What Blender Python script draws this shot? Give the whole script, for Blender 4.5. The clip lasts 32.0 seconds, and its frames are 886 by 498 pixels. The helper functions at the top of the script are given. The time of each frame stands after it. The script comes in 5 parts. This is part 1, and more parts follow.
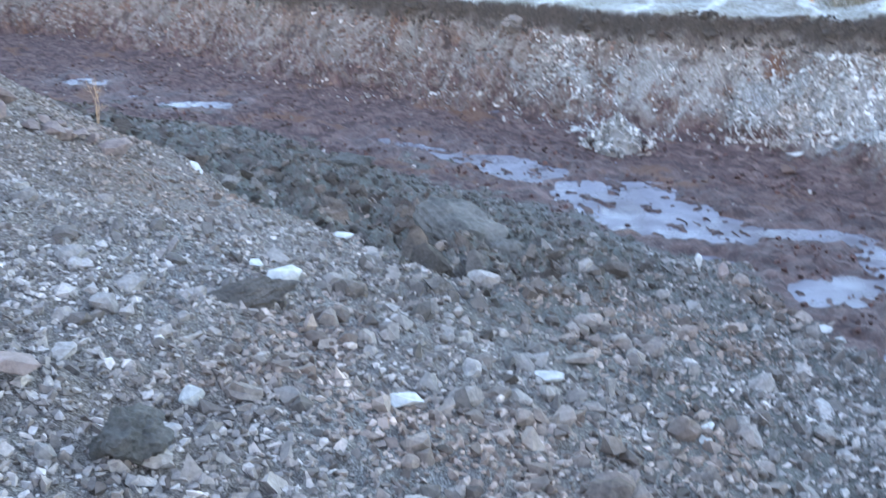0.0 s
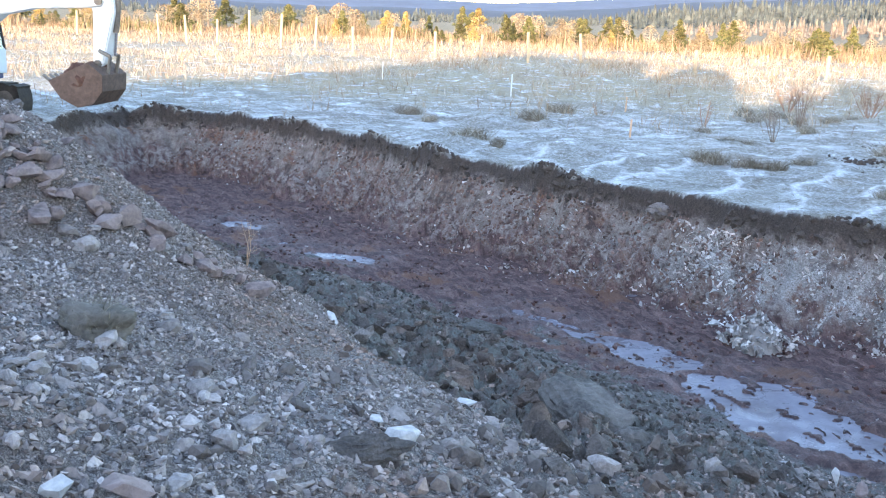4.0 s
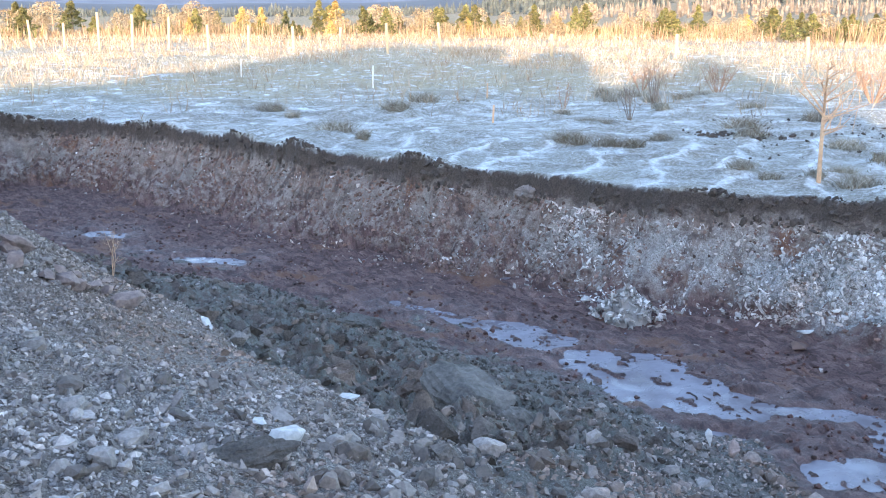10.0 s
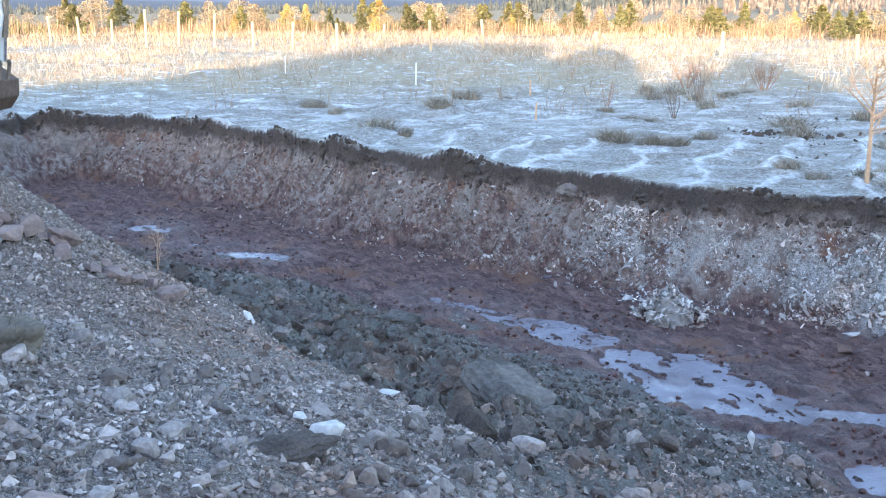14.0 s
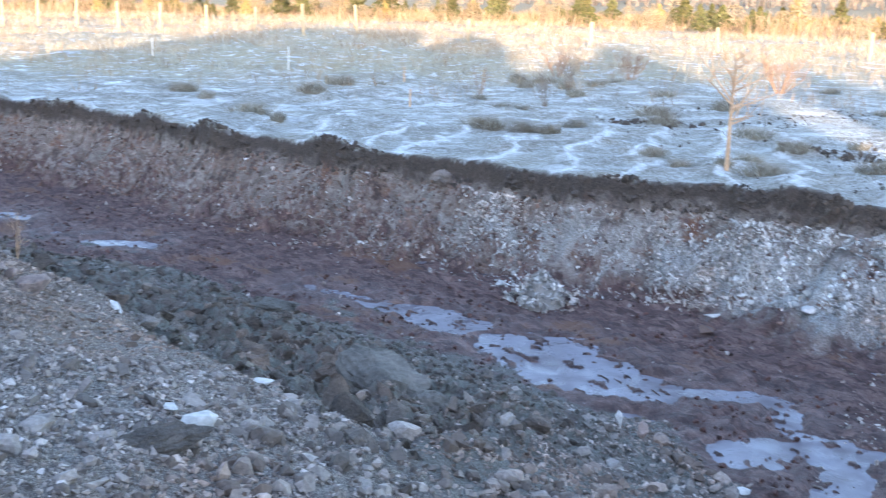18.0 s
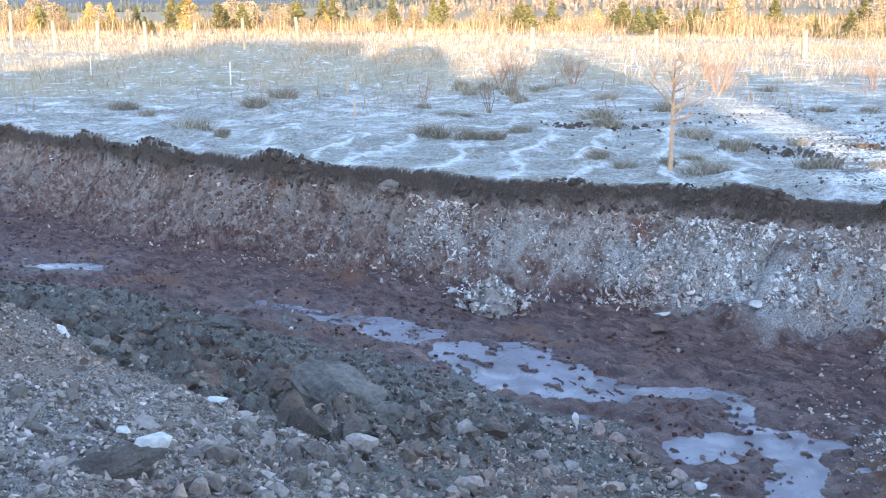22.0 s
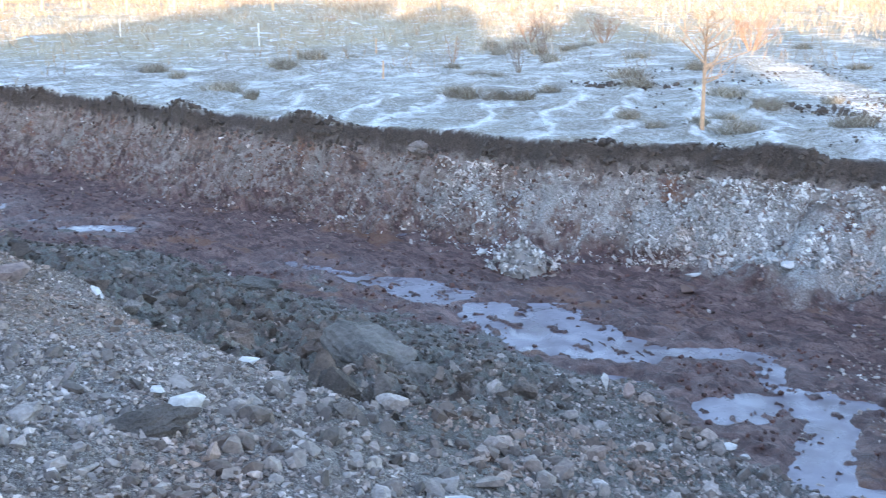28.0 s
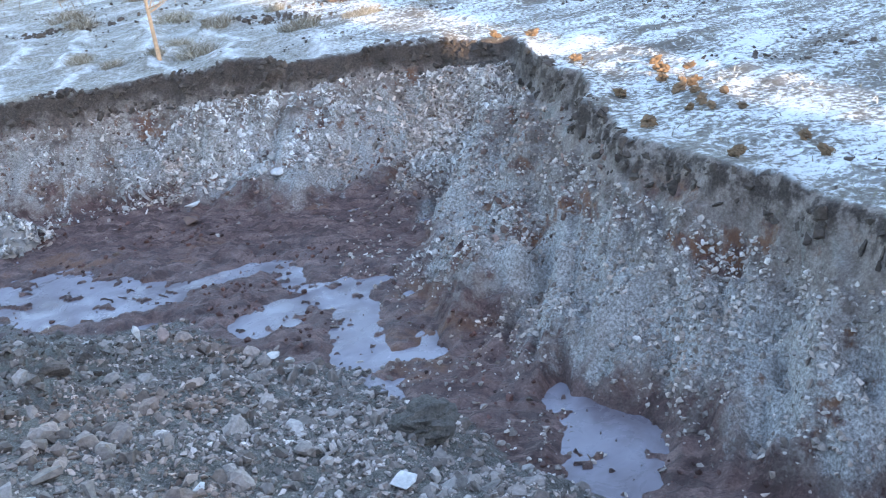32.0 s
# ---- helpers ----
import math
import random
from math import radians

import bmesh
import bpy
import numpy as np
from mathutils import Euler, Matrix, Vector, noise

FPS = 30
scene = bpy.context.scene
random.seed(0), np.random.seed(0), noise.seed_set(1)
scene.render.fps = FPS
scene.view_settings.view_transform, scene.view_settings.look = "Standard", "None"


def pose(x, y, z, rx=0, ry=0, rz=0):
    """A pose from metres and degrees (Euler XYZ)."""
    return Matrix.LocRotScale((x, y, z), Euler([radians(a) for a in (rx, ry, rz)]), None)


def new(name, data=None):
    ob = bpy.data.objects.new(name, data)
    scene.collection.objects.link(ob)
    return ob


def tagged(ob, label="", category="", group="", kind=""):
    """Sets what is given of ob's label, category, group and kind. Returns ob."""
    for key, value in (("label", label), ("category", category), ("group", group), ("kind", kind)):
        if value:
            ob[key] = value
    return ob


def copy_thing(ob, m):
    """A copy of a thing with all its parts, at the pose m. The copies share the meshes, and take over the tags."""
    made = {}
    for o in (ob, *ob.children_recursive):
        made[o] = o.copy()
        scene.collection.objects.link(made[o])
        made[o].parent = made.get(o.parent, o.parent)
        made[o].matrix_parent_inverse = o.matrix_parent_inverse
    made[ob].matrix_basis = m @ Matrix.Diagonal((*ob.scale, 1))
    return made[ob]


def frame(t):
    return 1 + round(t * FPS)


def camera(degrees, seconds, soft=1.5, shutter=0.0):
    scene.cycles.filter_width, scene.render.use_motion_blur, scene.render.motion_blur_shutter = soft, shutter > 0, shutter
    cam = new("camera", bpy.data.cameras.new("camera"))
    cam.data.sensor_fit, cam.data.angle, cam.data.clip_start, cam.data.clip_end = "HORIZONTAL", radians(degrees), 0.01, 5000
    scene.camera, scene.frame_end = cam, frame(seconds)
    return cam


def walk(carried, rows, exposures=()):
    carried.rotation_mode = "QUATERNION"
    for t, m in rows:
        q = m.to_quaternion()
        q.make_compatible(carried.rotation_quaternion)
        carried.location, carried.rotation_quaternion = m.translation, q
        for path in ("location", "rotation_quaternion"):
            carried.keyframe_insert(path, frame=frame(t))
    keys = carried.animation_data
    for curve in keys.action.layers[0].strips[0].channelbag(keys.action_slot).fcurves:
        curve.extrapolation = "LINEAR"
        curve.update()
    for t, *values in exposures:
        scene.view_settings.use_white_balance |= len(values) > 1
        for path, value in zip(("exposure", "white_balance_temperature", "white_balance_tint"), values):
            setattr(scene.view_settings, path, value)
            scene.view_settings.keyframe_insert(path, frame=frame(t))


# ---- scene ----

EYE = 2.9          # eye above the field, which is z = 0
FLOOR = -1.6       # level of the water in the trench
VIEW = [
    (0.0, 1.14, -22.41, -2.26), (0.5, -2.25, -17.99, 0.58), (1.0, -4.19, -15.91, 1.73), (1.5, -6.74, -13.95, 2.96),
    (2.0, -7.42, -12.55, 3.97), (2.5, -8.03, -12.34, 4.05), (4.5, -5.86, -12.90, 1.34), (5.0, -5.40, -12.72, 1.00),
    (5.5, -4.90, -12.52, 0.83), (6.0, -3.75, -12.43, 0.88), (6.5, -3.29, -12.42, 0.67), (7.0, -3.01, -12.66, 0.63),
    (7.5, -1.86, -13.05, 0.22), (8.0, -1.04, -13.27, -0.36), (8.5, -0.12, -13.19, -0.63), (9.0, 0.22, -13.15, -0.70),
    (9.5, 0.52, -13.13, -0.47), (10.0, 0.80, -13.17, -0.22), (10.5, 1.27, -13.23, -0.00), (11.0, 4.55, -13.29, 0.41),
    (11.5, 8.97, -13.49, -0.87), (12.0, 7.40, -13.46, -1.71), (12.5, 4.85, -13.39, -1.62), (13.0, 0.05, -13.29, -1.00),
    (13.5, -1.53, -13.29, -0.38), (14.0, -1.58, -13.32, -0.18), (14.5, -2.53, -13.38, -0.58), (16.5, -5.86, -13.72, 0.81),
    (17.0, -3.59, -13.74, 1.36), (17.5, -0.39, -13.85, 1.41), (18.0, 5.68, -14.02, 1.24), (18.5, 10.34, -15.24, -0.32),
    (19.0, 11.61, -14.72, -0.80), (19.5, 9.97, -14.42, -1.02), (20.0, 9.75, -13.77, -0.82), (20.5, 9.67, -13.51, -0.57),
    (21.0, 9.18, -13.57, -0.65), (21.5, 8.73, -13.54, -0.50), (22.0, 8.55, -13.50, -0.38), (22.5, 7.56, -13.75, -0.69),
    (23.0, 6.28, -14.65, -0.64), (23.5, 5.29, -15.36, -0.33), (24.0, 2.52, -15.45, -0.31), (24.5, -1.56, -15.49, -0.21),
    (26.5, -0.02, -15.30, 0.32), (27.0, 1.12, -15.35, -0.71), (27.5, 3.05, -15.44, -0.81), (28.0, 6.82, -15.67, -0.95),
    (28.5, 11.43, -17.20, -1.04), (29.0, 19.53, -19.30, -1.53), (29.5, 26.40, -20.51, -3.91), (30.0, 29.97, -21.18, -5.84),
    (30.5, 31.80, -21.19, -7.00), (31.0, 34.54, -21.28, -7.88), (31.5, 36.33, -21.89, -8.38), (32.0, 35.19, -21.74, -7.96),
]

# seconds, yaw to the right from +y, pitch up, roll
cam = camera(47.08, 32.0, soft=1.1, shutter=0.35)
rows = []
for t, yaw, pitch, lean in VIEW:
    turn = Matrix.Rotation(radians(-yaw), 4, "Z") @ Matrix.Rotation(radians(90 + pitch), 4, "X") @ Matrix.Rotation(radians(lean), 4, "Z")
    rows.append((t, Matrix.Translation((0, 0, EYE)) @ turn))
walk(cam, rows, [(0.0, 0.65, 6440, 21), (1.0, 0.59, 6390, 21), (2.0, 0.27, 6220, 21), (5.0, 0.23, 6190, 21), (19.0, 0.24, 6160, 21), (22.0, 0.19, 6140, 21), (24.0, 0.31, 6140, 21), (27.2, 0.43, 6140, 21), (28.0, 0.33, 6240, 21), (30.0, 0.35, 6390, 21), (32.0, 0.35, 6440, 21)])

# ---- world and sun ----
SUN_UP, SUN_TURN = radians(7.0), radians(9.0)
world = bpy.data.worlds.new("sky")
scene.world = world
world.use_nodes = True
wn = world.node_tree.nodes
sky = wn.new("ShaderNodeTexSky")
sky.sky_type, sky.sun_disc = "NISHITA", False
sky.sun_elevation, sky.sun_rotation = SUN_UP, radians(180) + SUN_TURN
sky.air_density, sky.dust_density, sky.ozone_density = 1.0, 0.6, 1.5
world.node_tree.links.new(sky.outputs[0], wn["Background"].inputs[0])
wn["Background"].inputs[1].default_value = 0.95
sun = new("sun", bpy.data.lights.new("sun", "SUN"))
sun.data.energy, sun.data.angle, sun.data.color = 9.5, radians(0.6), (1.0, 0.80, 0.52)
ahead = Vector((math.sin(SUN_TURN) * math.cos(SUN_UP), math.cos(SUN_TURN) * math.cos(SUN_UP), -math.sin(SUN_UP)))
sun.matrix_world = Matrix.Translation((0, -40, 30)) @ ahead.to_track_quat("-Z", "Y").to_matrix().to_4x4()

# ---- materials ----
def material(name, rough=0.9, metal=0.0):
    m = bpy.data.materials.new(name)
    m.use_nodes = True
    n = m.node_tree.nodes
    n["Principled BSDF"].inputs["Roughness"].default_value = rough
    n["Principled BSDF"].inputs["Metallic"].default_value = metal
    return m, n, m.node_tree.links, n["Principled BSDF"]


def noise_node(n, l, scale, detail=6.0, rough=0.6, where=None, distort=0.0):
    t = n.new("ShaderNodeTexNoise")
    t.inputs["Scale"].default_value, t.inputs["Detail"].default_value = scale, detail
    t.inputs["Roughness"].default_value, t.inputs["Distortion"].default_value = rough, distort
    if where is not None:
        l.new(where, t.inputs["Vector"])
    return t.outputs["Fac"]


def ramp(n, l, fac, *stops):
    r = n.new("ShaderNodeValToRGB")
    e = r.color_ramp.elements
    while len(e) < len(stops):
        e.new(0.5)
    for k, (p, c) in zip(e, stops):
        k.position, k.color = p, (*c, 1)
    l.new(fac, r.inputs["Fac"])
    return r.outputs["Color"]


def mixed(n, l, fac, a, b, blend="MIX"):
    m = n.new("ShaderNodeMix")
    m.data_type, m.blend_type = "RGBA", blend
    for s, v in ((m.inputs[0], fac), (m.inputs[6], a), (m.inputs[7], b)):
        if isinstance(v, (int, float)):
            s.default_value = v
        elif isinstance(v, tuple):
            s.default_value = (*v, 1)
        else:
            l.new(v, s)
    return m.outputs[2]


def maths(n, l, op, a, b=0.0, clamp=False):
    m = n.new("ShaderNodeMath")
    m.operation, m.use_clamp = op, clamp
    for s, v in ((m.inputs[0], a), (m.inputs[1], b)):
        if isinstance(v, (int, float)):
            s.default_value = v
        else:
            l.new(v, s)
    return m.outputs[0]


def bump(n, l, bsdf, height, strength, distance):
    b = n.new("ShaderNodeBump")
    b.inputs["Strength"].default_value, b.inputs["Distance"].default_value = strength, distance
    l.new(height, b.inputs["Height"])
    l.new(b.outputs[0], bsdf.inputs["Normal"])


def place(n):
    return n.new("ShaderNodeNewGeometry").outputs["Position"]


def plain(name, colour, rough=0.8, metal=0.0, vary=0.25, scale=8.0, rel=0.3, depth=0.01, random_of="", most=1.95):
    """A surface of one colour, broken by grain and stains at two scales."""
    m, n, l, p = material(name, rough, metal)
    at = place(n)
    f, g = noise_node(n, l, scale, 8, 0.7, at), noise_node(n, l, scale * 0.13, 3, 0.5, at)
    k = maths(n, l, "ADD", maths(n, l, "MULTIPLY", f, 0.6), maths(n, l, "MULTIPLY", g, 0.4))
    lo, hi = tuple(c * (1 - 1.6 * vary) for c in colour), tuple(min(1, c * (1 + 1.6 * vary)) for c in colour)
    c = ramp(n, l, k, (0.3, lo), (0.7, hi))
    if random_of:
        info = n.new("ShaderNodeObjectInfo").outputs["Random"] if random_of == "object" else n.new("ShaderNodeNewGeometry").outputs["Random Per Island"]
        c = mixed(n, l, 1.0, c, ramp(n, l, info, (0.0, (0.42, 0.385, 0.36)), (0.45, (0.85, 0.81, 0.785)), (0.85, (1.28, 1.26, 1.24)), (1.0, (most, most, most))), "MULTIPLY")
        w = noise_node(n, l, 0.55, 3, 0.6, at)
        c = mixed(n, l, 1.0, c, ramp(n, l, w, (0.40, (1.0, 0.87, 0.80)), (0.5, (0.97, 0.95, 0.94)), (0.62, (1.10, 1.13, 1.16))), "MULTIPLY")
    l.new(c, p.inputs["Base Color"])
    if rel:
        bump(n, l, p, f, rel, depth)
    return m


# ---- shape of the land ----
perm = np.random.RandomState(7).permutation(512)
perm = np.r_[perm, perm]
slope_x, slope_y = np.cos(np.arange(512) * 2.39996), np.sin(np.arange(512) * 2.39996)


def grain(x, y, seed=0):
    """Gradient noise, about -0.7 to 0.7."""
    x, y = x + 17.13 * seed, y - 9.71 * seed
    i, j = np.floor(x).astype(int), np.floor(y).astype(int)
    u, v = x - i, y - j
    a, b = u * u * u * (u * (u * 6 - 15) + 10), v * v * v * (v * (v * 6 - 15) + 10)

    def corner(p, q):
        h = perm[(perm[(i + p) % 512] + j + q) % 512]
        return slope_x[h] * (u - p) + slope_y[h] * (v - q)
    top = corner(0, 0) * (1 - a) + corner(1, 0) * a
    return top * (1 - b) + (corner(0, 1) * (1 - a) + corner(1, 1) * a) * b


def rough_ground(x, y, size, steps=5, fall=0.5, seed=0):
    total, gain = 0, 1.0
    for k in range(steps):
        total = total + gain * grain(x / size * 2**k, y / size * 2**k, seed + k)
        gain *= fall
    return total


def lumps(x, y, size, seed=0):
    """Rounded stones: height of the nearest of scattered domes, 0 to 1, and a value for each stone."""
    p, q = x / size, y / size
    i, j = np.floor(p).astype(int), np.floor(q).astype(int)
    best, tag = np.full(np.shape(x), 9.0), np.zeros(np.shape(x))
    for di in (-1, 0, 1):
        for dj in (-1, 0, 1):
            h = perm[(perm[(i + di + seed) % 512] + j + dj) % 512]
            cx, cy = i + di + 0.5 + 0.42 * np.cos(h * 1.7), j + dj + 0.5 + 0.42 * np.sin(h * 2.9)
            r = 0.45 + 0.55 * (h % 37) / 36
            d = ((p - cx) ** 2 + (q - cy) ** 2) / r**2
            tag = np.where(d < best, (h % 101) / 100, tag)
            best = np.minimum(best, d)
    return np.sqrt(np.clip(1 - best, 0, 1)), tag


def step(a, b, v):
    k = np.clip((v - a) / (b - a), 0, 1)
    return k * k * (3 - 2 * k)


RIM = [(-12.2, 21.5), (-12.9, 24.6), (-12.4, 27.6), (-10.4, 28.3), (-7.8, 26.9), (-4.9, 24.4), (-2.7, 21.7), (-0.6, 20.0), (0.9, 18.8), (2.5, 17.5),
       (3.9, 16.2), (5.9, 15.6), (7.4, 14.1), (9.5, 12.6), (9.9, 11.6), (9.0, 9.9), (7.9, 7.9), (7.1, 6.7), (6.7, 5.3), (6.5, 4.0), (6.2, 1.0),
       (4.0, -1.0), (-3.0, 1.0), (-11.0, 17.5)]
PUDDLES = [(-0.6, 15.45, -0.1, 15.1, 0.13), (0.0, 15.0, 0.3, 14.6, 0.10), (0.5, 14.4, 1.1, 14.2, 0.22), (1.1, 14.05, 1.6, 13.45, 0.36), (2.15, 12.7, 2.9, 12.45, 0.42),
           (2.35, 11.95, 3.1, 11.75, 0.52), (3.0, 11.3, 3.6, 11.0, 0.40), (3.0, 10.25, 3.4, 10.0, 0.10), (4.0, 10.95, 4.9, 10.6, 0.13), (5.0, 10.45, 4.85, 9.7, 0.12),
           (4.05, 9.27, 5.0, 9.17, 0.31), (5.3, 9.15, 5.45, 9.1, 0.12), (4.9, 8.75, 4.55, 8.1, 0.20), (4.45, 7.95, 4.15, 7.6, 0.22), (4.35, 7.7, 4.85, 7.25, 0.13),
           (3.95, 7.4, 3.95, 6.75, 0.16), (5.35, 7.6, 4.9, 7.45, 0.09), (5.7, 8.75, 5.6, 8.5, 0.10), (5.45, 6.5, 5.3, 6.1, 0.15), (5.4, 5.95, 5.42, 5.75, 0.22), (5.2, 5.6, 4.85, 4.9, 0.33),
           (4.8, 4.8, 4.3, 4.5, 0.30), (-6.9, 20.8, -6.55, 20.6, 0.24), (-4.5, 18.5, -3.65, 18.25, 0.22), (-5.6, 19.2, -5.4, 19.2, 0.08)]
BANK_V = [0.5, 1.4, 1.9, 2.3, 2.8, 3.4, 4.0, 4.7, 5.2, 5.9, 6.8, 7.7, 8.8, 12.8, 14.1, 16.0, 17.2, 21.0, 23.2]
BANK_U = [5.8, 6.2, 6.45, 6.9, 7.1, 7.5, 7.85, 8.0, 8.25, 8.5, 8.35, 8.35, 8.6, 8.5, 8.4, 7.6, 7.1, 6.7, 6.5]   # foot of the near bank along the trench


def inside_rim(x, y):
    """Distance from the pit's rim, positive inside."""
    d, odd = np.full(np.shape(x), 1e9), np.zeros(np.shape(x), bool)
    for (ax, ay), (bx, by) in zip(RIM, RIM[1:] + RIM[:1]):
        k = np.clip(((x - ax) * (bx - ax) + (y - ay) * (by - ay)) / ((bx - ax) ** 2 + (by - ay) ** 2), 0, 1)
        d = np.minimum(d, np.hypot(x - ax - k * (bx - ax), y - ay - k * (by - ay)))
        odd ^= ((ay > y) != (by > y)) & (x < (bx - ax) * (y - ay) / (by - ay + 1e-12) + ax)
    return np.where(odd, d, -d)


def from_puddles(x, y):
    d = np.full(np.shape(x), 9.0)
    for ax, ay, bx, by, w in PUDDLES:
        k = np.clip(((x - ax) * (bx - ax) + (y - ay) * (by - ay)) / ((bx - ax) ** 2 + (by - ay) ** 2), 0, 1)
        d = np.minimum(d, np.hypot(x - ax - k * (bx - ax), y - ay - k * (by - ay)) - w)
    return d


HEAP = (-5.4, 8.5, 2.52, 0.85)   # the loose heap beside the path: place, top, slope
SUN_P = (math.cos(SUN_TURN), -math.sin(SUN_TURN), math.sin(SUN_TURN), math.cos(SUN_TURN))


def shade_ridge_height(x, y):
    """Long unseen ridge added behind the path to shade the trench and near field."""
    p, q = SUN_P[0] * x + SUN_P[1] * y, SUN_P[2] * x + SUN_P[3] * y
    # wanted length of shade across the sun's direction; low near 8 for a sunlit streak
    reach = np.interp(p, [-60, -20.5, -19.2, -18.4, -6, -4.7, -4.2, -3, -0.5, 0.4, 2, 3.9, 4.8, 6.7, 7.1, 7.4, 8.5, 8.9, 10.2, 11.6, 12.4, 12.8, 14, 15, 16.6, 18, 24, 60],
                      [5, 10, 22, 84, 80, 50, 52, 76, 70, 40, 43, 49, 58, 66, 44, 5, 5, 34, 37, 46, 46, 34, 31, 46, 44, 34, 30, 10])
    reach = reach + 4 * rough_ground(p, 0 * p, 2.6, 3, 0.6, 24) * step(0.6, 1.6, np.abs(p - 8.0))
    top = math.tan(SUN_UP) * (reach + 20)
    return np.clip(top - 0.75 * np.abs(q + 20), -1, 99)


def land(x, y):
    """Height of the ground, and what lies where on it."""
    s0 = inside_rim(x, y)
    ragged = 0.26 * rough_ground(x, y, 1.5, 4, 0.62, 3)
    s = s0 + ragged * step(-3, -0.2, -np.abs(s0))
    u, v = 0.8 * x + 0.6 * y, -0.6 * x + 0.8 * y
    far = np.hypot(x, y)
    # field: old plough ridges running away from the trench, tussocks
    calm = step(0.0, 1.2, -s)
    plough = 1 - 2 * np.abs(np.sin((0.934 * x - 0.358 * y + 0.9 * rough_ground(x, y, 2.4, 3, 0.5, 17)) * 2.3)) ** 0.8
    swell = rough_ground((x + 0.3 * y) / 1.5, y, 1.0, 4, 0.6, 12)     # low hummocks drawn out across the view
    field = calm * step(260, 60, far) * (1 - 0.55 * step(6.0, 9.5, x - 0.2 * y + 2)) * (0.10 * rough_ground(x / 2.2, y, 1.6, 3, 0.55, 11) + 0.035 * rough_ground(x, y, 0.7, 3, 0.6, 15) * step(0.6, 2.0, -s)
            + 0.05 * lumps(x, y, 0.36, 73)[0] * step(0.3, 0.9, -s) * step(3.5, 6.5, x - 0.25 * y) * step(-0.25, 0.1, grain(x / 1.3, y / 1.3, 74)) + 0.035 * plough * step(31, 22, y) * step(-4, -0.5, x) * step(12, 9, x) + 0.13 * swell + 0.14 * lumps(x, y, 1.9, 19)[0] ** 2 * step(-0.1, 0.3, grain(x / 4, y / 4, 23)))
    lip = (0.04 + 0.21 * lumps(x, y, 0.95, 28)[0] ** 2 * step(-0.2, 0.2, grain(x / 1.7, y / 1.7, 26))) * step(0.45, 0.10, -s) * (1 - 0.6 * step(3.5, 1.0, v))
    rise = step(230, 700, far) * 15 * step(-0.05, 0.33, np.arctan2(x, y)) * (y > 0)
    field = field + lip + rise
    ridge = shade_ridge_height(x, y) * step(-3, -9, y)
    field = np.maximum(field, ridge)
    # pit
    end = step(9.5, 6.5, v) * step(0.8, 3.4, v)
    run = 1.28 + 1.0 * end + 0.55 * rough_ground(v, 0.12 * u, 1.1, 4, 0.6, 27) + 0.5 * rough_ground(x, y, 2.1, 3, 0.6, 5)
    soil = 0.30 - 0.17 * step(3.5, 1.0, v) + 0.14 * rough_ground(x, y, 1.3, 3, 0.6, 8)
    fall = np.clip((s - 0.10) / run, 0, 1)
    wall = lip * step(0.16, 0.0, s) - soil * step(-0.02, 0.17, s + 0.04 * grain(x / 0.6, y / 0.6, 29)) - (-FLOOR - soil) * (1 - (1 - fall) ** 1.25)
    on_wall = step(0.16, 0.42, s) * step(1.0, 0.8, fall)
    ls, _ = lumps(x, y, 0.16, 31)
    lb, _ = lumps(x, y, 0.42, 37)
    wall = wall + on_wall * (0.23 * rough_ground(x, y, 0.9, 5, 0.66, 33) - 0.22 * step(0.22, 0.0, np.abs(grain(x / 1.15, y / 1.15, 38))) * step(-0.1, 0.2, grain(x / 2.3, y / 2.3, 39)) + 0.06 * np.abs(grain(x / 0.5, y / 0.5, 34)) - 0.05 * step(0.25, 0.0, np.abs(grain(x / 0.55, y / 0.55, 35))) + 0.05 * ls + 0.10 * lb * step(-0.1, 0.25, grain(x / 1.4, y / 1.4, 36)))
    wall = wall + on_wall * 0.20 * rough_ground(v, 0.35 * u, 0.7, 4, 0.62, 47)
    spur = np.exp(-(((x - 6.9) * 0.75 + (y - 6.6) * 0.66) / 0.45) ** 2 - (((x - 6.5) * 0.66 - (y - 7.0) * 0.75) / 0.9) ** 2)
    wall = wall + 0.35 * spur * on_wall
    wet = from_puddles(x + 0.17 * rough_ground(x, y, 0.7, 5, 0.66, 43), y + 0.17 * rough_ground(x, y, 0.7, 5, 0.66, 46))
    streak = rough_ground(u / 0.32, v / 0.8, 1.0, 4, 0.65, 41)
    pat, _ = lumps(x, y, 0.17, 49)
    dry_floor = step(-0.05, 0.2, wet)
    floor = np.clip(0.4 * wet - 0.012, -0.06, 0.05) + 0.085 * step(0.26, 0.36, rough_ground(u / 0.20, v / 0.42, 1.0, 5, 0.66, 44) + 0.3 * grain(x / 0.9, y / 0.9, 45)) * step(0.05, -0.12, wet) + (0.018 + 0.03 * dry_floor) * streak + (0.015 + 0.04 * dry_floor) * rough_ground(x, y, 0.25, 3, 0.6, 48) + 0.035 * dry_floor * pat * step(-0.1, 0.2, grain(x / 0.6, y / 0.9, 50))
    pit = wall + floor * step(0.82, 1.0, fall)
    inside = s > 0
    z = np.where(inside, pit, field)
    # spoil on the near side
    edge = np.interp(v, BANK_V, BANK_U) + 0.16 * rough_ground(x, y, 1.2, 4, 0.6, 51)
    head = 1.32 - 1.5 * step(6.5, 17.0, v)
    across = u / edge
    slope = head - (head - FLOOR) * np.clip(across, -0.4, 3)
    hx, hy, top, rate = HEAP
    cone = top - rate * np.sqrt((x - hx) ** 2 + (y - hy) ** 2 + 0.25)
    soft = 0.30
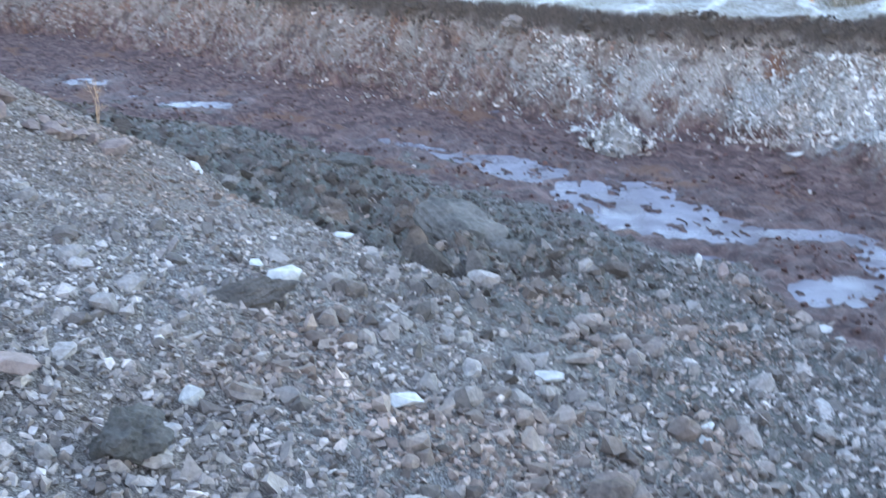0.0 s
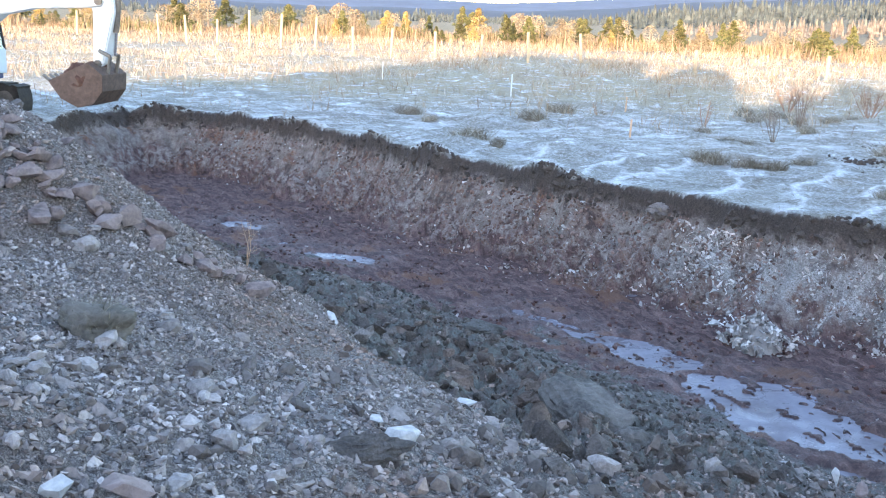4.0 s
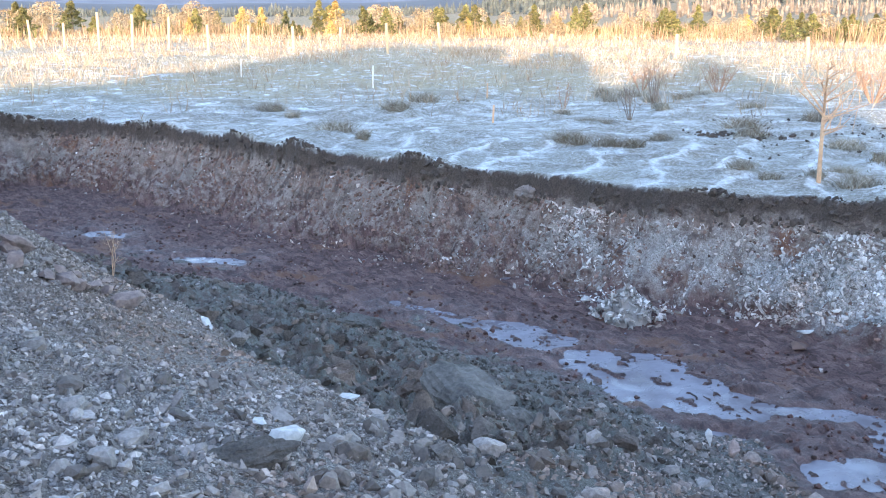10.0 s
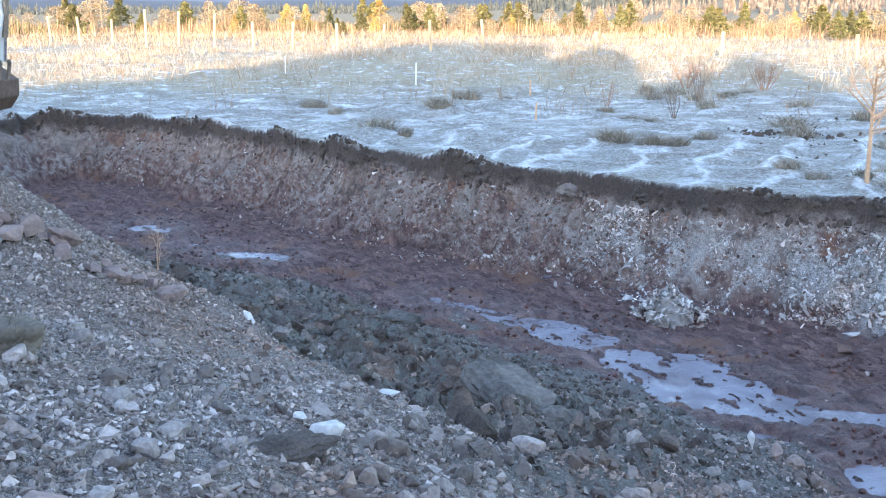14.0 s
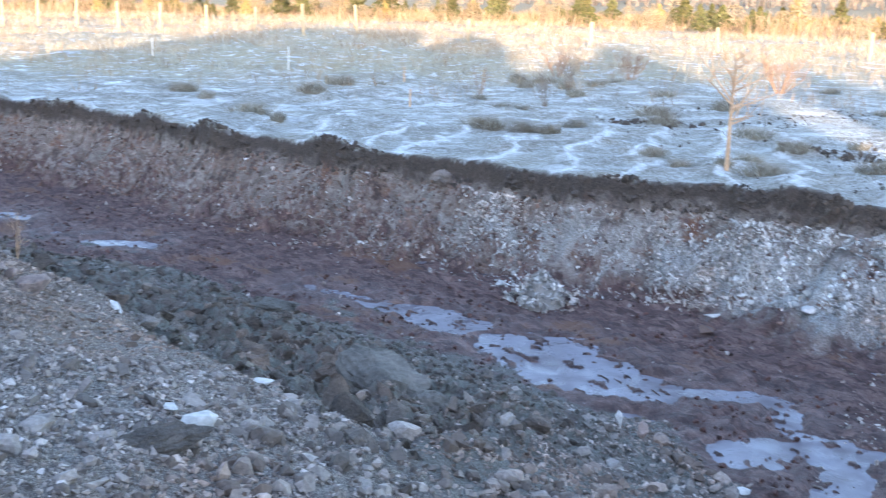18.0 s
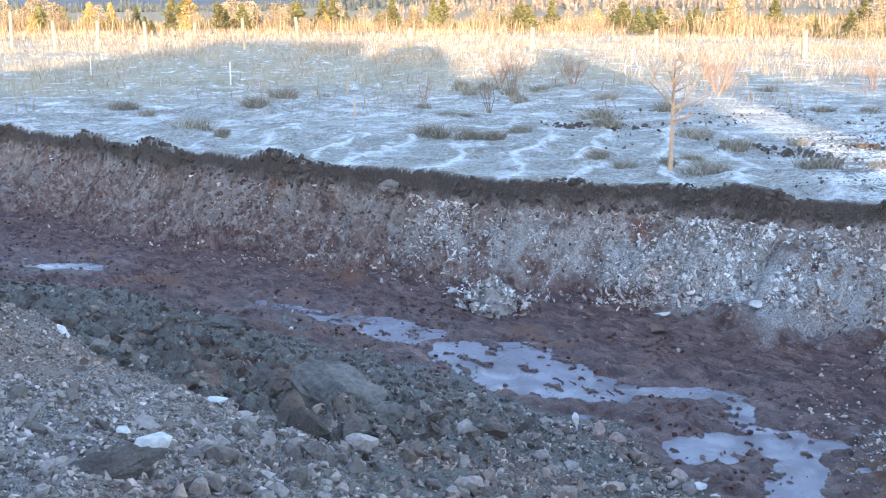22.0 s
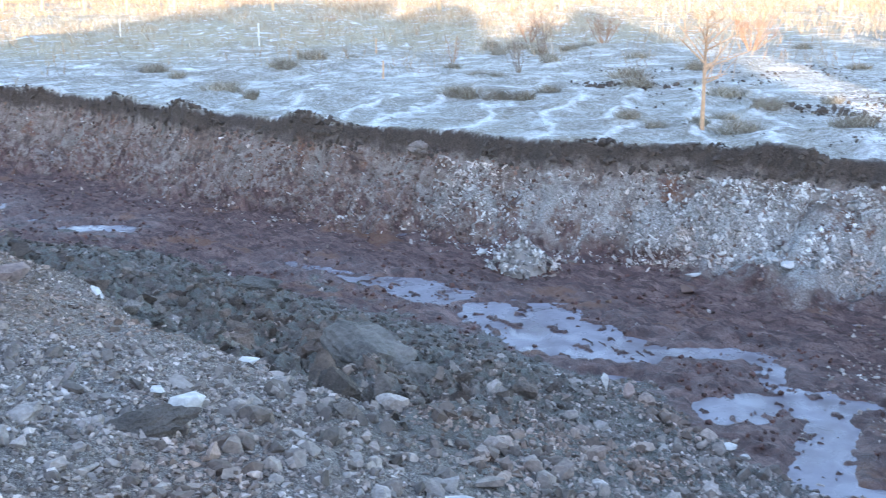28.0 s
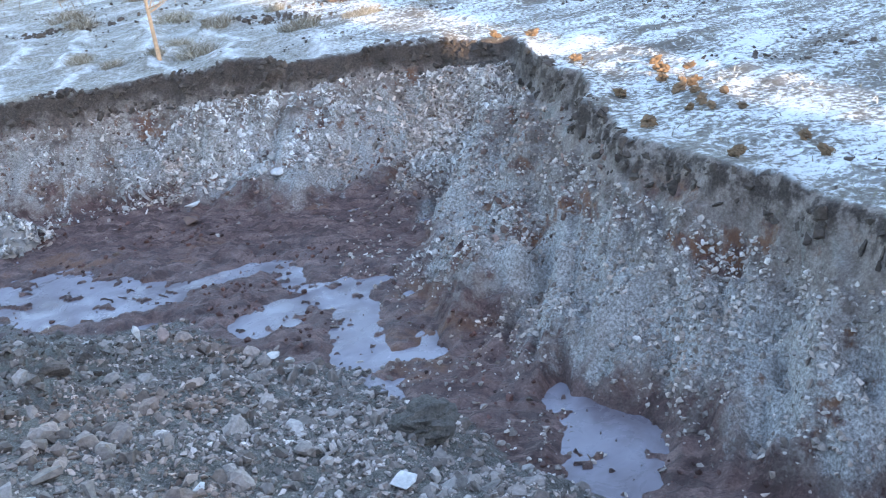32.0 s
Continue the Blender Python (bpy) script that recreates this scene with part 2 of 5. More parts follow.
    spoil = np.maximum(slope, cone) + soft * np.clip(1 - np.abs(slope - cone) / (2.5 * soft), 0, 1) ** 2 * 0.5
    spoil = spoil - 6 * step(18.5, 27, v) - 6 * step(-1.5, -6, v) - 6 * step(-6, -12, u)
    belt = step(0.45, 0.53, across + 0.08 * grain(x, y, 53)) * step(0.98, 0.84, across) * step(4.2, 6.2, v)
    stones, _ = lumps(x, y, 0.075, 61)
    stones2, _ = lumps(x, y, 0.15, 63)
    big, _ = lumps(x + 0.05 * grain(x * 5, y * 5, 2), y, 0.36, 71)
    rubble = step(1.05, 0.6, across - 0.3 * step(8.0, 5.0, v))
    spoil = spoil + 0.07 * rough_ground(x, y, 1.4, 6, 0.62, 55) + 0.022 * stones * rubble + 0.03 * stones2 * rubble * step(-0.3, 0.2, grain(x, y, 65))
    spoil = spoil + 0.05 * stones2 * step(0.6, 0.8, across) + belt * (0.3 + 0.7 * step(0.92, 0.62, across)) * (0.17 * big + 0.24 * rough_ground(x, y, 0.6, 5, 0.7, 77) - 0.10) - 0.27 * step(0.44, 0.50, across + 0.06 * grain(x, y, 53)) * step(0.82, 0.60, across) * step(5.4, 7.4, v)
    spoil = spoil - 0.14 * step(0.55, 0.82, across) * step(1.03, 0.92, across) * step(7.0, 10.0, v)
    on_spoil = step(-0.02, 0.03, spoil - z) * (far < 60)
    z = np.maximum(z, np.where(far < 60, spoil, -9))
    return z, s, across, on_spoil, fall, step(0.15, 0.5, ridge), wet, belt, v, plough * step(27, 21, y + 2 * grain(x / 2, y / 3, 18)) * step(-4, -0.5, x) * step(12, 9, x), swell


def heights(x, y):
    return land(np.asarray(x, float), np.asarray(y, float))[0]


def mesh_of(name, verts, faces, smooth=False):
    me = bpy.data.meshes.new(name)
    verts, faces = np.asarray(verts, np.float32), np.asarray(faces, np.int32)
    me.vertices.add(len(verts))
    me.vertices.foreach_set("co", verts.ravel())
    k = faces.shape[1]
    me.loops.add(faces.size)
    me.loops.foreach_set("vertex_index", faces.ravel())
    me.polygons.add(len(faces))
    me.polygons.foreach_set("loop_start", np.arange(0, faces.size, k, dtype=np.int32))
    me.polygons.foreach_set("use_smooth", np.full(len(faces), smooth))
    me.update(calc_edges=True)
    return me


# ---- the ground, one sheet to the horizon ----
def ring_steps():
    r, out = 0.02, []
    while r < 4900:
        out.append(r)
        r += 0.03 if r < 2.2 else 0.0085 * r if r < 6 else 0.058 if r < 20 else 0.10 if r < 31 else 0.0085 * r if r < 90 else 0.05 * r
    return np.array(out + [4950.0])


rings = ring_steps()
turns = np.radians(np.r_[np.arange(-37, 68, 0.19), np.arange(68, 155, 3.0), np.arange(155, 200, 0.7), np.arange(200, 322.9, 3.0)])
RR, TT = np.meshgrid(rings, turns, indexing="ij")
GX, GY = RR * np.sin(TT), RR * np.cos(TT)
GZ, GS, GU, GSP, GF, GR, GW, GB, GV, GP, GH = land(GX, GY)
nr, na = RR.shape
idx = np.arange(nr * na).reshape(nr, na)
nxt = np.roll(idx, -1, axis=1)
quads = np.stack([idx[:-1], idx[1:], nxt[1:], nxt[:-1]], -1).reshape(-1, 4)
ground_mesh = mesh_of("ground", np.stack([GX, GY, GZ], -1).reshape(-1, 3), quads, True)
hub = bmesh.new()
hub.from_mesh(ground_mesh)
hub.verts.ensure_lookup_table()
hub.faces.new([hub.verts[k] for k in reversed(range(na))]).smooth = True
bmesh.ops.recalc_face_normals(hub, faces=hub.faces[-1:])
hub.to_mesh(ground_mesh)
hub.free()
for key, value in (("spoil", GSP), ("rim", GS), ("across", GU), ("fall", GF), ("ridge", GR), ("wet", GW), ("belt", GB), ("along", GV), ("plough", GP), ("swell", GH)):
    ground_mesh.attributes.new(key, "FLOAT", "POINT").data.foreach_set("value", value.astype(np.float32).ravel())


def ground_material():
    m, n, l, p = material("ground", 0.95)
    at = place(n)

    def attr(key):
        a = n.new("ShaderNodeAttribute")
        a.attribute_name = key
        return a.outputs["Fac"]

    def band(v, a, b):
        r = n.new("ShaderNodeMapRange")
        r.interpolation_type = "SMOOTHSTEP"
        r.inputs["From Min"].default_value, r.inputs["From Max"].default_value = a, b
        l.new(v, r.inputs["Value"])
        return r.outputs[0]
    fine, mid, wide = noise_node(n, l, 40, 8, 0.75, at), noise_node(n, l, 6, 6, 0.65, at), noise_node(n, l, 0.8, 5, 0.6, at)
    rim = maths(n, l, "ADD", attr("rim"), maths(n, l, "MULTIPLY", maths(n, l, "SUBTRACT", mid, 0.5), 0.12))
    # field under the grass: rime on dead turf, bare dark spots
    apart = n.new("ShaderNodeSeparateXYZ")
    l.new(at, apart.inputs[0])
    rime = noise_node(n, l, 1.5, 9, 0.68, at, 0.6)
    frost = ramp(n, l, rime, (0.36, (0.17, 0.15, 0.115)), (0.47, (0.34, 0.325, 0.28)), (0.55, (0.53, 0.545, 0.53)), (0.62, (0.86, 0.90, 0.94)))
    turf = ramp(n, l, mid, (0.3, (0.22, 0.19, 0.13)), (0.7, (0.44, 0.41, 0.34)))
    field = mixed(n, l, band(wide, 0.49, 0.66), frost, turf)
    field = mixed(n, l, maths(n, l, "MULTIPLY", band(noise_node(n, l, 0.6, 6, 0.7, at, 0.4), 0.57, 0.64), band(fine, 0.35, 0.5)), field, (0.13, 0.105, 0.075))
    flake = band(noise_node(n, l, 3.2, 8, 0.75, at, 0.8), 0.55, 0.63)
    field = mixed(n, l, maths(n, l, "MULTIPLY", flake, band(noise_node(n, l, 0.4, 4, 0.6, at), 0.44, 0.60)), field, (0.88, 0.92, 0.96))
    spread = n.new("ShaderNodeVectorMath")    # dead turf showing in patches drawn out across the field
    spread.operation = "MULTIPLY"
    spread.inputs[1].default_value = (0.75, 1.0, 1.0)
    l.new(at, spread.inputs[0])
    bare = maths(n, l, "ADD", noise_node(n, l, 1.3, 8, 0.7, spread.outputs[0], 0.5), maths(n, l, "MULTIPLY", attr("swell"), 0.32))
    field = mixed(n, l, maths(n, l, "MULTIPLY", band(bare, 0.47, 0.64), 0.9), field, ramp(n, l, noise_node(n, l, 22, 8, 0.75, at), (0.32, (0.10, 0.085, 0.062)), (0.52, (0.25, 0.225, 0.18)), (0.66, (0.50, 0.50, 0.47))))
    field = mixed(n, l, maths(n, l, "MULTIPLY", band(bare, 0.44, 0.30), 0.45), field, (0.84, 0.88, 0.93))
    ridge_rime = maths(n, l, "ADD", attr("plough"), maths(n, l, "MULTIPLY", maths(n, l, "SUBTRACT", noise_node(n, l, 2.2, 7, 0.7, at), 0.5), 2.3))
    field = mixed(n, l, maths(n, l, "MULTIPLY", band(ridge_rime, 0.05, 0.9), 0.85), field, (0.90, 0.94, 0.97))
    field = mixed(n, l, maths(n, l, "MULTIPLY", band(ridge_rime, -0.15, -1.0), 0.65), field, ramp(n, l, fine, (0.32, (0.12, 0.105, 0.078)), (0.66, (0.36, 0.335, 0.28))))
    dry = ramp(n, l, mid, (0.3, (0.26, 0.21, 0.12)), (0.7, (0.52, 0.45, 0.32)))
    field = mixed(n, l, maths(n, l, "MULTIPLY", band(maths(n, l, "ADD", apart.outputs[1], maths(n, l, "MULTIPLY", maths(n, l, "SUBTRACT", noise_node(n, l, 0.15, 4, 0.6, at), 0.5), 26)), 29, 41), band(rime, 0.66, 0.46)), field, dry)
    soil = ramp(n, l, fine, (0.3, (0.03, 0.022, 0.018)), (0.5, (0.07, 0.052, 0.043)), (0.7, (0.14, 0.11, 0.092)))
    soil = mixed(n, l, maths(n, l, "MULTIPLY", band(mid, 0.48, 0.60), 0.42), soil, ramp(n, l, fine, (0.3, (0.06, 0.043, 0.033)), (0.7, (0.17, 0.13, 0.105))))
    tan = ramp(n, l, maths(n, l, "ADD", maths(n, l, "MULTIPLY", fine, 0.55), maths(n, l, "MULTIPLY", mid, 0.45)), (0.36, (0.10, 0.075, 0.062)), (0.5, (0.26, 0.212, 0.185)), (0.64, (0.46, 0.405, 0.37)))
    pale = ramp(n, l, fine, (0.34, (0.12, 0.105, 0.095)), (0.5, (0.41, 0.39, 0.37)), (0.62, (0.72, 0.71, 0.69)))
    drag = n.new("ShaderNodeCombineXYZ")      # clay smeared along the trench
    for socket, kx, ky in ((0, 0.8 * 2.2, 0.6 * 2.2), (1, -0.6, 0.8)):
        l.new(maths(n, l, "ADD", maths(n, l, "MULTIPLY", apart.outputs[0], kx), maths(n, l, "MULTIPLY", apart.outputs[1], ky)), drag.inputs[socket])
    smear = noise_node(n, l, 2.0, 9, 0.74, drag.outputs[0], 0.8)
    stir = maths(n, l, "ADD", maths(n, l, "MULTIPLY", smear, 0.6), maths(n, l, "MULTIPLY", fine, 0.4))
    red = ramp(n, l, stir, (0.36, (0.05, 0.029, 0.028)), (0.5, (0.165, 0.097, 0.086)), (0.62, (0.33, 0.215, 0.185)))
    red = mixed(n, l, maths(n, l, "MULTIPLY", band(noise_node(n, l, 3.2, 8, 0.72, drag.outputs[0], 0.6), 0.50, 0.58), 0.75), red, (0.062, 0.033, 0.030))
    ochre = ramp(n, l, fine, (0.3, (0.13, 0.058, 0.036)), (0.7, (0.29, 0.150, 0.088)))
    crumbs = maths(n, l, "ADD", maths(n, l, "MULTIPLY", fine, 0.45), maths(n, l, "MULTIPLY", noise_node(n, l, 130, 6, 0.7, at), 0.55))
    gravel = ramp(n, l, crumbs, (0.40, (0.05, 0.042, 0.037)), (0.47, (0.16, 0.14, 0.126)), (0.53, (0.31, 0.278, 0.258)), (0.60, (0.60, 0.565, 0.54)))
    range_ = n.new("ShaderNodeVectorMath")
    range_.operation = "LENGTH"
    l.new(at, range_.inputs[0])
    speck = ramp(n, l, noise_node(n, l, 15, 10, 0.82, spread.outputs[0], 0.3), (0.44, (0.13, 0.12, 0.095)), (0.52, (0.46, 0.46, 0.44)), (0.58, (0.90, 0.94, 0.97)))
    clump = n.new("ShaderNodeVectorMath")
    clump.operation = "MULTIPLY"
    clump.inputs[1].default_value = (0.55, 1.0, 1.0)
    l.new(at, clump.inputs[0])
    coarse = ramp(n, l, maths(n, l, "ADD", maths(n, l, "MULTIPLY", noise_node(n, l, 1.2, 6, 0.65, clump.outputs[0]), 0.45), maths(n, l, "MULTIPLY", noise_node(n, l, 13, 8, 0.7, at, 0.2), 0.55)), (0.46, (0.12, 0.098, 0.08)), (0.497, (0.33, 0.315, 0.29)), (0.518, (0.64, 0.67, 0.70)), (0.545, (0.90, 0.94, 0.97)))
    field = mixed(n, l, maths(n, l, "MULTIPLY", band(apart.outputs[1], 42, 26), 0.36), field, speck)
    field = mixed(n, l, maths(n, l, "MULTIPLY", band(maths(n, l, "SUBTRACT", apart.outputs[0], maths(n, l, "MULTIPLY", apart.outputs[1], 0.25)), 3.5, 6.5), maths(n, l, "MULTIPLY", band(apart.outputs[1], 27, 18), 0.8)), field, coarse)
    clod = mixed(n, l, band(mid, 0.42, 0.58), ramp(n, l, fine, (0.3, (0.08, 0.06, 0.05)), (0.7, (0.25, 0.20, 0.175))), ramp(n, l, fine, (0.3, (0.10, 0.098, 0.082)), (0.7, (0.28, 0.275, 0.24))))
    clay = ramp(n, l, crumbs, (0.38, (0.052, 0.05, 0.044)), (0.5, (0.15, 0.143, 0.127)), (0.62, (0.32, 0.31, 0.285)))
    fall = maths(n, l, "ADD", attr("fall"), maths(n, l, "MULTIPLY", maths(n, l, "ADD", maths(n, l, "SUBTRACT", wide, 0.5), maths(n, l, "MULTIPLY", maths(n, l, "SUBTRACT", mid, 0.5), 0.7)), 0.9))
    along = attr("along")
    stony = maths(n, l, "MULTIPLY", band(fall, 0.10, 0.32), band(maths(n, l, "ADD", along, maths(n, l, "MULTIPLY", maths(n, l, "SUBTRACT", wide, 0.5), 14)), 15.0, 8.0))
    wall = mixed(n, l, stony, tan, pale)
    wall = mixed(n, l, maths(n, l, "MULTIPLY", maths(n, l, "MULTIPLY", band(along, 5.0, 2.5), band(fall, 0.55, 0.25)), band(wide, 0.38, 0.55)), wall, tan)
    wall = mixed(n, l, band(noise_node(n, l, 1.1, 7, 0.72, at), 0.53, 0.62), wall, mixed(n, l, band(mid, 0.42, 0.56), red, ochre))
    gully = n.new("ShaderNodeCombineXYZ")     # earth washed down the face
    for socket, kx, ky in ((0, -0.6 * 3.5, 0.8 * 3.5), (1, 0.8, 0.6)):
        l.new(maths(n, l, "ADD", maths(n, l, "MULTIPLY", apart.outputs[0], kx), maths(n, l, "MULTIPLY", apart.outputs[1], ky)), gully.inputs[socket])
    washed = band(noise_node(n, l, 0.9, 7, 0.7, gully.outputs[0], 0.4), 0.50, 0.60)
    wall = mixed(n, l, maths(n, l, "MULTIPLY", washed, maths(n, l, "ADD", maths(n, l, "MULTIPLY", band(along, 7.0, 11.0), 0.55), 0.22)), wall, mixed(n, l, band(mid, 0.40, 0.58), (0.075, 0.05, 0.043), (0.21, 0.14, 0.11)))
    wall = mixed(n, l, maths(n, l, "MULTIPLY", band(noise_node(n, l, 0.8, 6, 0.7, gully.outputs[0], 0.6), 0.55, 0.66), 0.6), wall, ramp(n, l, fine, (0.34, (0.13, 0.13, 0.11)), (0.64, (0.42, 0.42, 0.385))))
    low = mixed(n, l, maths(n, l, "MULTIPLY", band(noise_node(n, l, 0.5, 6, 0.65, drag.outputs[0]), 0.56, 0.64), 0.8), red, ochre)
    low = mixed(n, l, maths(n, l, "MULTIPLY", band(attr("fall"), 1.0, 0.7), band(mid, 0.40, 0.60)), low, tan)
    wall = mixed(n, l, band(maths(n, l, "ADD", fall, maths(n, l, "MULTIPLY", band(along, 8.0, 13.0), 0.34)), 0.66, 0.86), wall, low)
    field = mixed(n, l, band(range_.outputs["Value"], 85, 120), field, ramp(n, l, wide, (0.3, (0.16, 0.115, 0.06)), (0.7, (0.34, 0.27, 0.16))))
    soil = mixed(n, l, maths(n, l, "MULTIPLY", maths(n, l, "MULTIPLY", band(attr("along"), 4.0, 1.0), 0.85), band(mid, 0.42, 0.58)), soil, tan)
    c = mixed(n, l, band(rim, -0.05, 0.03), field, soil)
    c = mixed(n, l, band(rim, 0.08, 0.2), c, wall)
    acr = maths(n, l, "ADD", attr("across"), maths(n, l, "MULTIPLY", maths(n, l, "SUBTRACT", wide, 0.5), 0.5))
    heap = mixed(n, l, band(wide, 0.35, 0.65), gravel, mixed(n, l, 1.0, gravel, (0.90, 0.80, 0.74), "MULTIPLY"))
    heap = mixed(n, l, maths(n, l, "MULTIPLY", band(along, 6.5, 9.5), band(mid, 0.35, 0.6)), heap, mixed(n, l, 1.0, gravel, (0.86, 0.72, 0.65), "MULTIPLY"))
    heap = mixed(n, l, maths(n, l, "MULTIPLY", band(acr, 0.36, 0.62), 0.85), heap, clay)
    heap = mixed(n, l, attr("belt"), heap, clod)
    c = mixed(n, l, attr("spoil"), c, heap)
    l.new(c, p.inputs["Base Color"])
    # wet clay on the floor shines
    damp = maths(n, l, "MULTIPLY", band(attr("fall"), 0.85, 1.0), maths(n, l, "SUBTRACT", 1.0, attr("spoil")))
    damp = maths(n, l, "MULTIPLY", damp, band(attr("wet"), 1.1, 0.0))
    l.new(maths(n, l, "SUBTRACT", 0.95, maths(n, l, "MULTIPLY", damp, 0.42)), p.inputs["Roughness"])
    bump(n, l, p, crumbs, 0.9, 0.04)
    return m


ground = tagged(new("ground", ground_mesh), "frosted field with a trench, spoil banks and bare earth", "ground", kind="structure")
ground_mesh.materials.append(ground_material())

# ---- water in the trench ----
water_m, n, l, p = material("ice_skin", 0.2)
l.new(ramp(n, l, noise_node(n, l, 1.4, 5, 0.6, place(n), 0.4), (0.35, (0.15, 0.125, 0.14)), (0.6, (0.25, 0.235, 0.27))), p.inputs["Base Color"])
l.new(ramp(n, l, noise_node(n, l, 2.5, 6, 0.7, place(n), 0.5), (0.4, (0.16, 0.16, 0.16)), (0.62, (0.55, 0.55, 0.55))), p.inputs["Roughness"])
p.inputs["IOR"].default_value = 1.33
bm = bmesh.new()
bmesh.ops.create_grid(bm, x_segments=1, y_segments=1, size=1)
for w in bm.verts:
    w.co = (-1.5 + 11 * w.co.x, 13 + 13 * w.co.y, FLOOR)
me = bpy.data.meshes.new("water")
bm.to_mesh(me)
me.materials.append(water_m)
tagged(new("water", me), "shallow puddles skinned with pale ice on red clay", "water", kind="structure")

# ---- helpers for things ----
def part(name, bm, mat, parent, label="", smooth=False):
    """One mesh object under a thing or a part, made of a bmesh that is used up."""
    me = bpy.data.meshes.new(name)
    for f in bm.faces:
        f.smooth = smooth
    bm.to_mesh(me)
    bm.free()
    me.materials.append(mat)
    ob = new(name, me)
    ob.parent = parent
    if label:
        ob["label"] = label
    return ob


def thing(name, at, label, category, group="", turn=0.0):
    ob = tagged(new(name), label, category, group)
    ob.matrix_basis = pose(*at, 0, 0, turn)
    return ob


def box(bm, lo, hi, bevel=0.0, m=None):
    made = bmesh.ops.create_cube(bm, size=1)["verts"]
    for w in made:
        w.co = [a + (b - a) * (c + 0.5) for a, b, c in zip(lo, hi, w.co)]
    if bevel:
        edges = list({e for w in made for e in w.link_edges})
        made = list({w for f in bmesh.ops.bevel(bm, geom=edges, offset=bevel, segments=2, affect="EDGES", profile=0.6)["faces"] for w in f.verts} | {w for w in made if w.is_valid})
    if m is not None:
        bmesh.ops.transform(bm, matrix=m, verts=made)
    return bm


def rod(bm, a, b, r0, r1=None, sides=10):
    a, b = Vector(a), Vector(b)
    made = bmesh.ops.create_cone(bm, cap_ends=True, segments=sides, radius1=r0, radius2=r0 if r1 is None else r1, depth=(b - a).length)["verts"]
    bmesh.ops.transform(bm, matrix=Matrix.Translation((a + b) / 2) @ (b - a).to_track_quat("Z", "Y").to_matrix().to_4x4(), verts=made)
    return bm


def slab(bm, outline, half, bevel=0.02):
    """A plate: an outline in x and z, drawn out along y to both sides."""
    front = [bm.verts.new((x, -half, z)) for x, z in outline]
    back = [bm.verts.new((x, half, z)) for x, z in outline]
    k = len(outline)
    faces = [bm.faces.new(front), bm.faces.new(back[::-1])] + [bm.faces.new((front[i], back[i], back[(i + 1) % k], front[(i + 1) % k])) for i in range(k)]
    bmesh.ops.recalc_face_normals(bm, faces=faces)
    if bevel:
        bmesh.ops.bevel(bm, geom=list({e for f in faces for e in f.edges}), offset=bevel, segments=2, affect="EDGES")
    return bm


def rock_shape(rng, points=11, flat=0.7, long=1.2):
    """Corners and triangles of an angular stone of unit size."""
    bm = bmesh.new()
    for _ in range(points):
        d = rng.normal(size=3)
        d = d / np.linalg.norm(d) * rng.uniform(0.75, 1.0) * (long * 0.5, 0.5, 0.5 * flat)
        bm.verts.new(d)
    bmesh.ops.convex_hull(bm, input=bm.verts)
    bmesh.ops.delete(bm, geom=[w for w in bm.verts if not w.link_faces], context="VERTS")
    bmesh.ops.triangulate(bm, faces=bm.faces)
    bm.verts.index_update()
    shape = np.array([w.co for w in bm.verts]), np.array([[w.index for w in f.verts] for f in bm.faces])
    bm.free()
    return shape


def smooth_rock(rng, steps=3, lump=0.25):
    """A rounded clod or boulder of unit size."""
    bm = bmesh.new()
    bmesh.ops.create_icosphere(bm, subdivisions=steps, radius=0.5)
    off = Vector(rng.uniform(-50, 50, 3))
    for w in bm.verts:
        k = 1 + lump * noise.fractal(w.co * 2.2 + off, 0.75, 2.1, 6) + 0.35 * lump * noise.cell(w.co * 3.5 + off) + 0.22 * lump * noise.fractal(w.co * 9 + off, 0.8, 2.0, 3)
        w.co *= k
    return bm


def turns_of(rng, count, tilt=1.0):
    """Random turning matrices."""
    a, b, c = rng.uniform(0, 2 * np.pi, count), rng.normal(0, tilt, count), rng.normal(0, tilt, count)
    ca, sa, cb, sb, cc, sc = np.cos(a), np.sin(a), np.cos(b), np.sin(b), np.cos(c), np.sin(c)
    z, o = np.zeros(count), np.ones(count)
    spin = np.stack([ca, -sa, z, sa, ca, z, z, z, o], -1).reshape(-1, 3, 3)
    tx = np.stack([o, z, z, z, cb, -sb, z, sb, cb], -1).reshape(-1, 3, 3)
    ty = np.stack([cc, z, sc, z, o, z, -sc, z, cc], -1).reshape(-1, 3, 3)
    return tx @ ty @ spin


def many(name, shapes, x, y, z, size, mat, label, category, rng, tilt=0.5, parent=None, smooth=False):
    """One mesh of many pieces, for what nobody could count."""
    verts, faces, base = [], [], 0
    pick, turn = rng.randint(0, len(shapes), len(x)), turns_of(rng, len(x), tilt)
    for k, (sv, sf) in enumerate(shapes):
        m = pick == k
        if not m.any():
            continue
        w = np.einsum("nij,vj->nvi", turn[m], sv) * size[m][:, None, None] + np.stack([x[m], y[m], z[m]], -1)[:, None, :]
        verts.append(w.reshape(-1, 3))
        faces.append((sf[None] + (np.arange(m.sum()) * len(sv))[:, None, None]).reshape(-1, sf.shape[1]) + base)
        base += w.shape[0] * len(sv)
    me = mesh_of(name, np.concatenate(verts), np.concatenate(faces), smooth)
    me.materials.append(mat)
    ob = tagged(new(name, me), label, category, kind="stuff")
    ob.parent = parent
    return ob


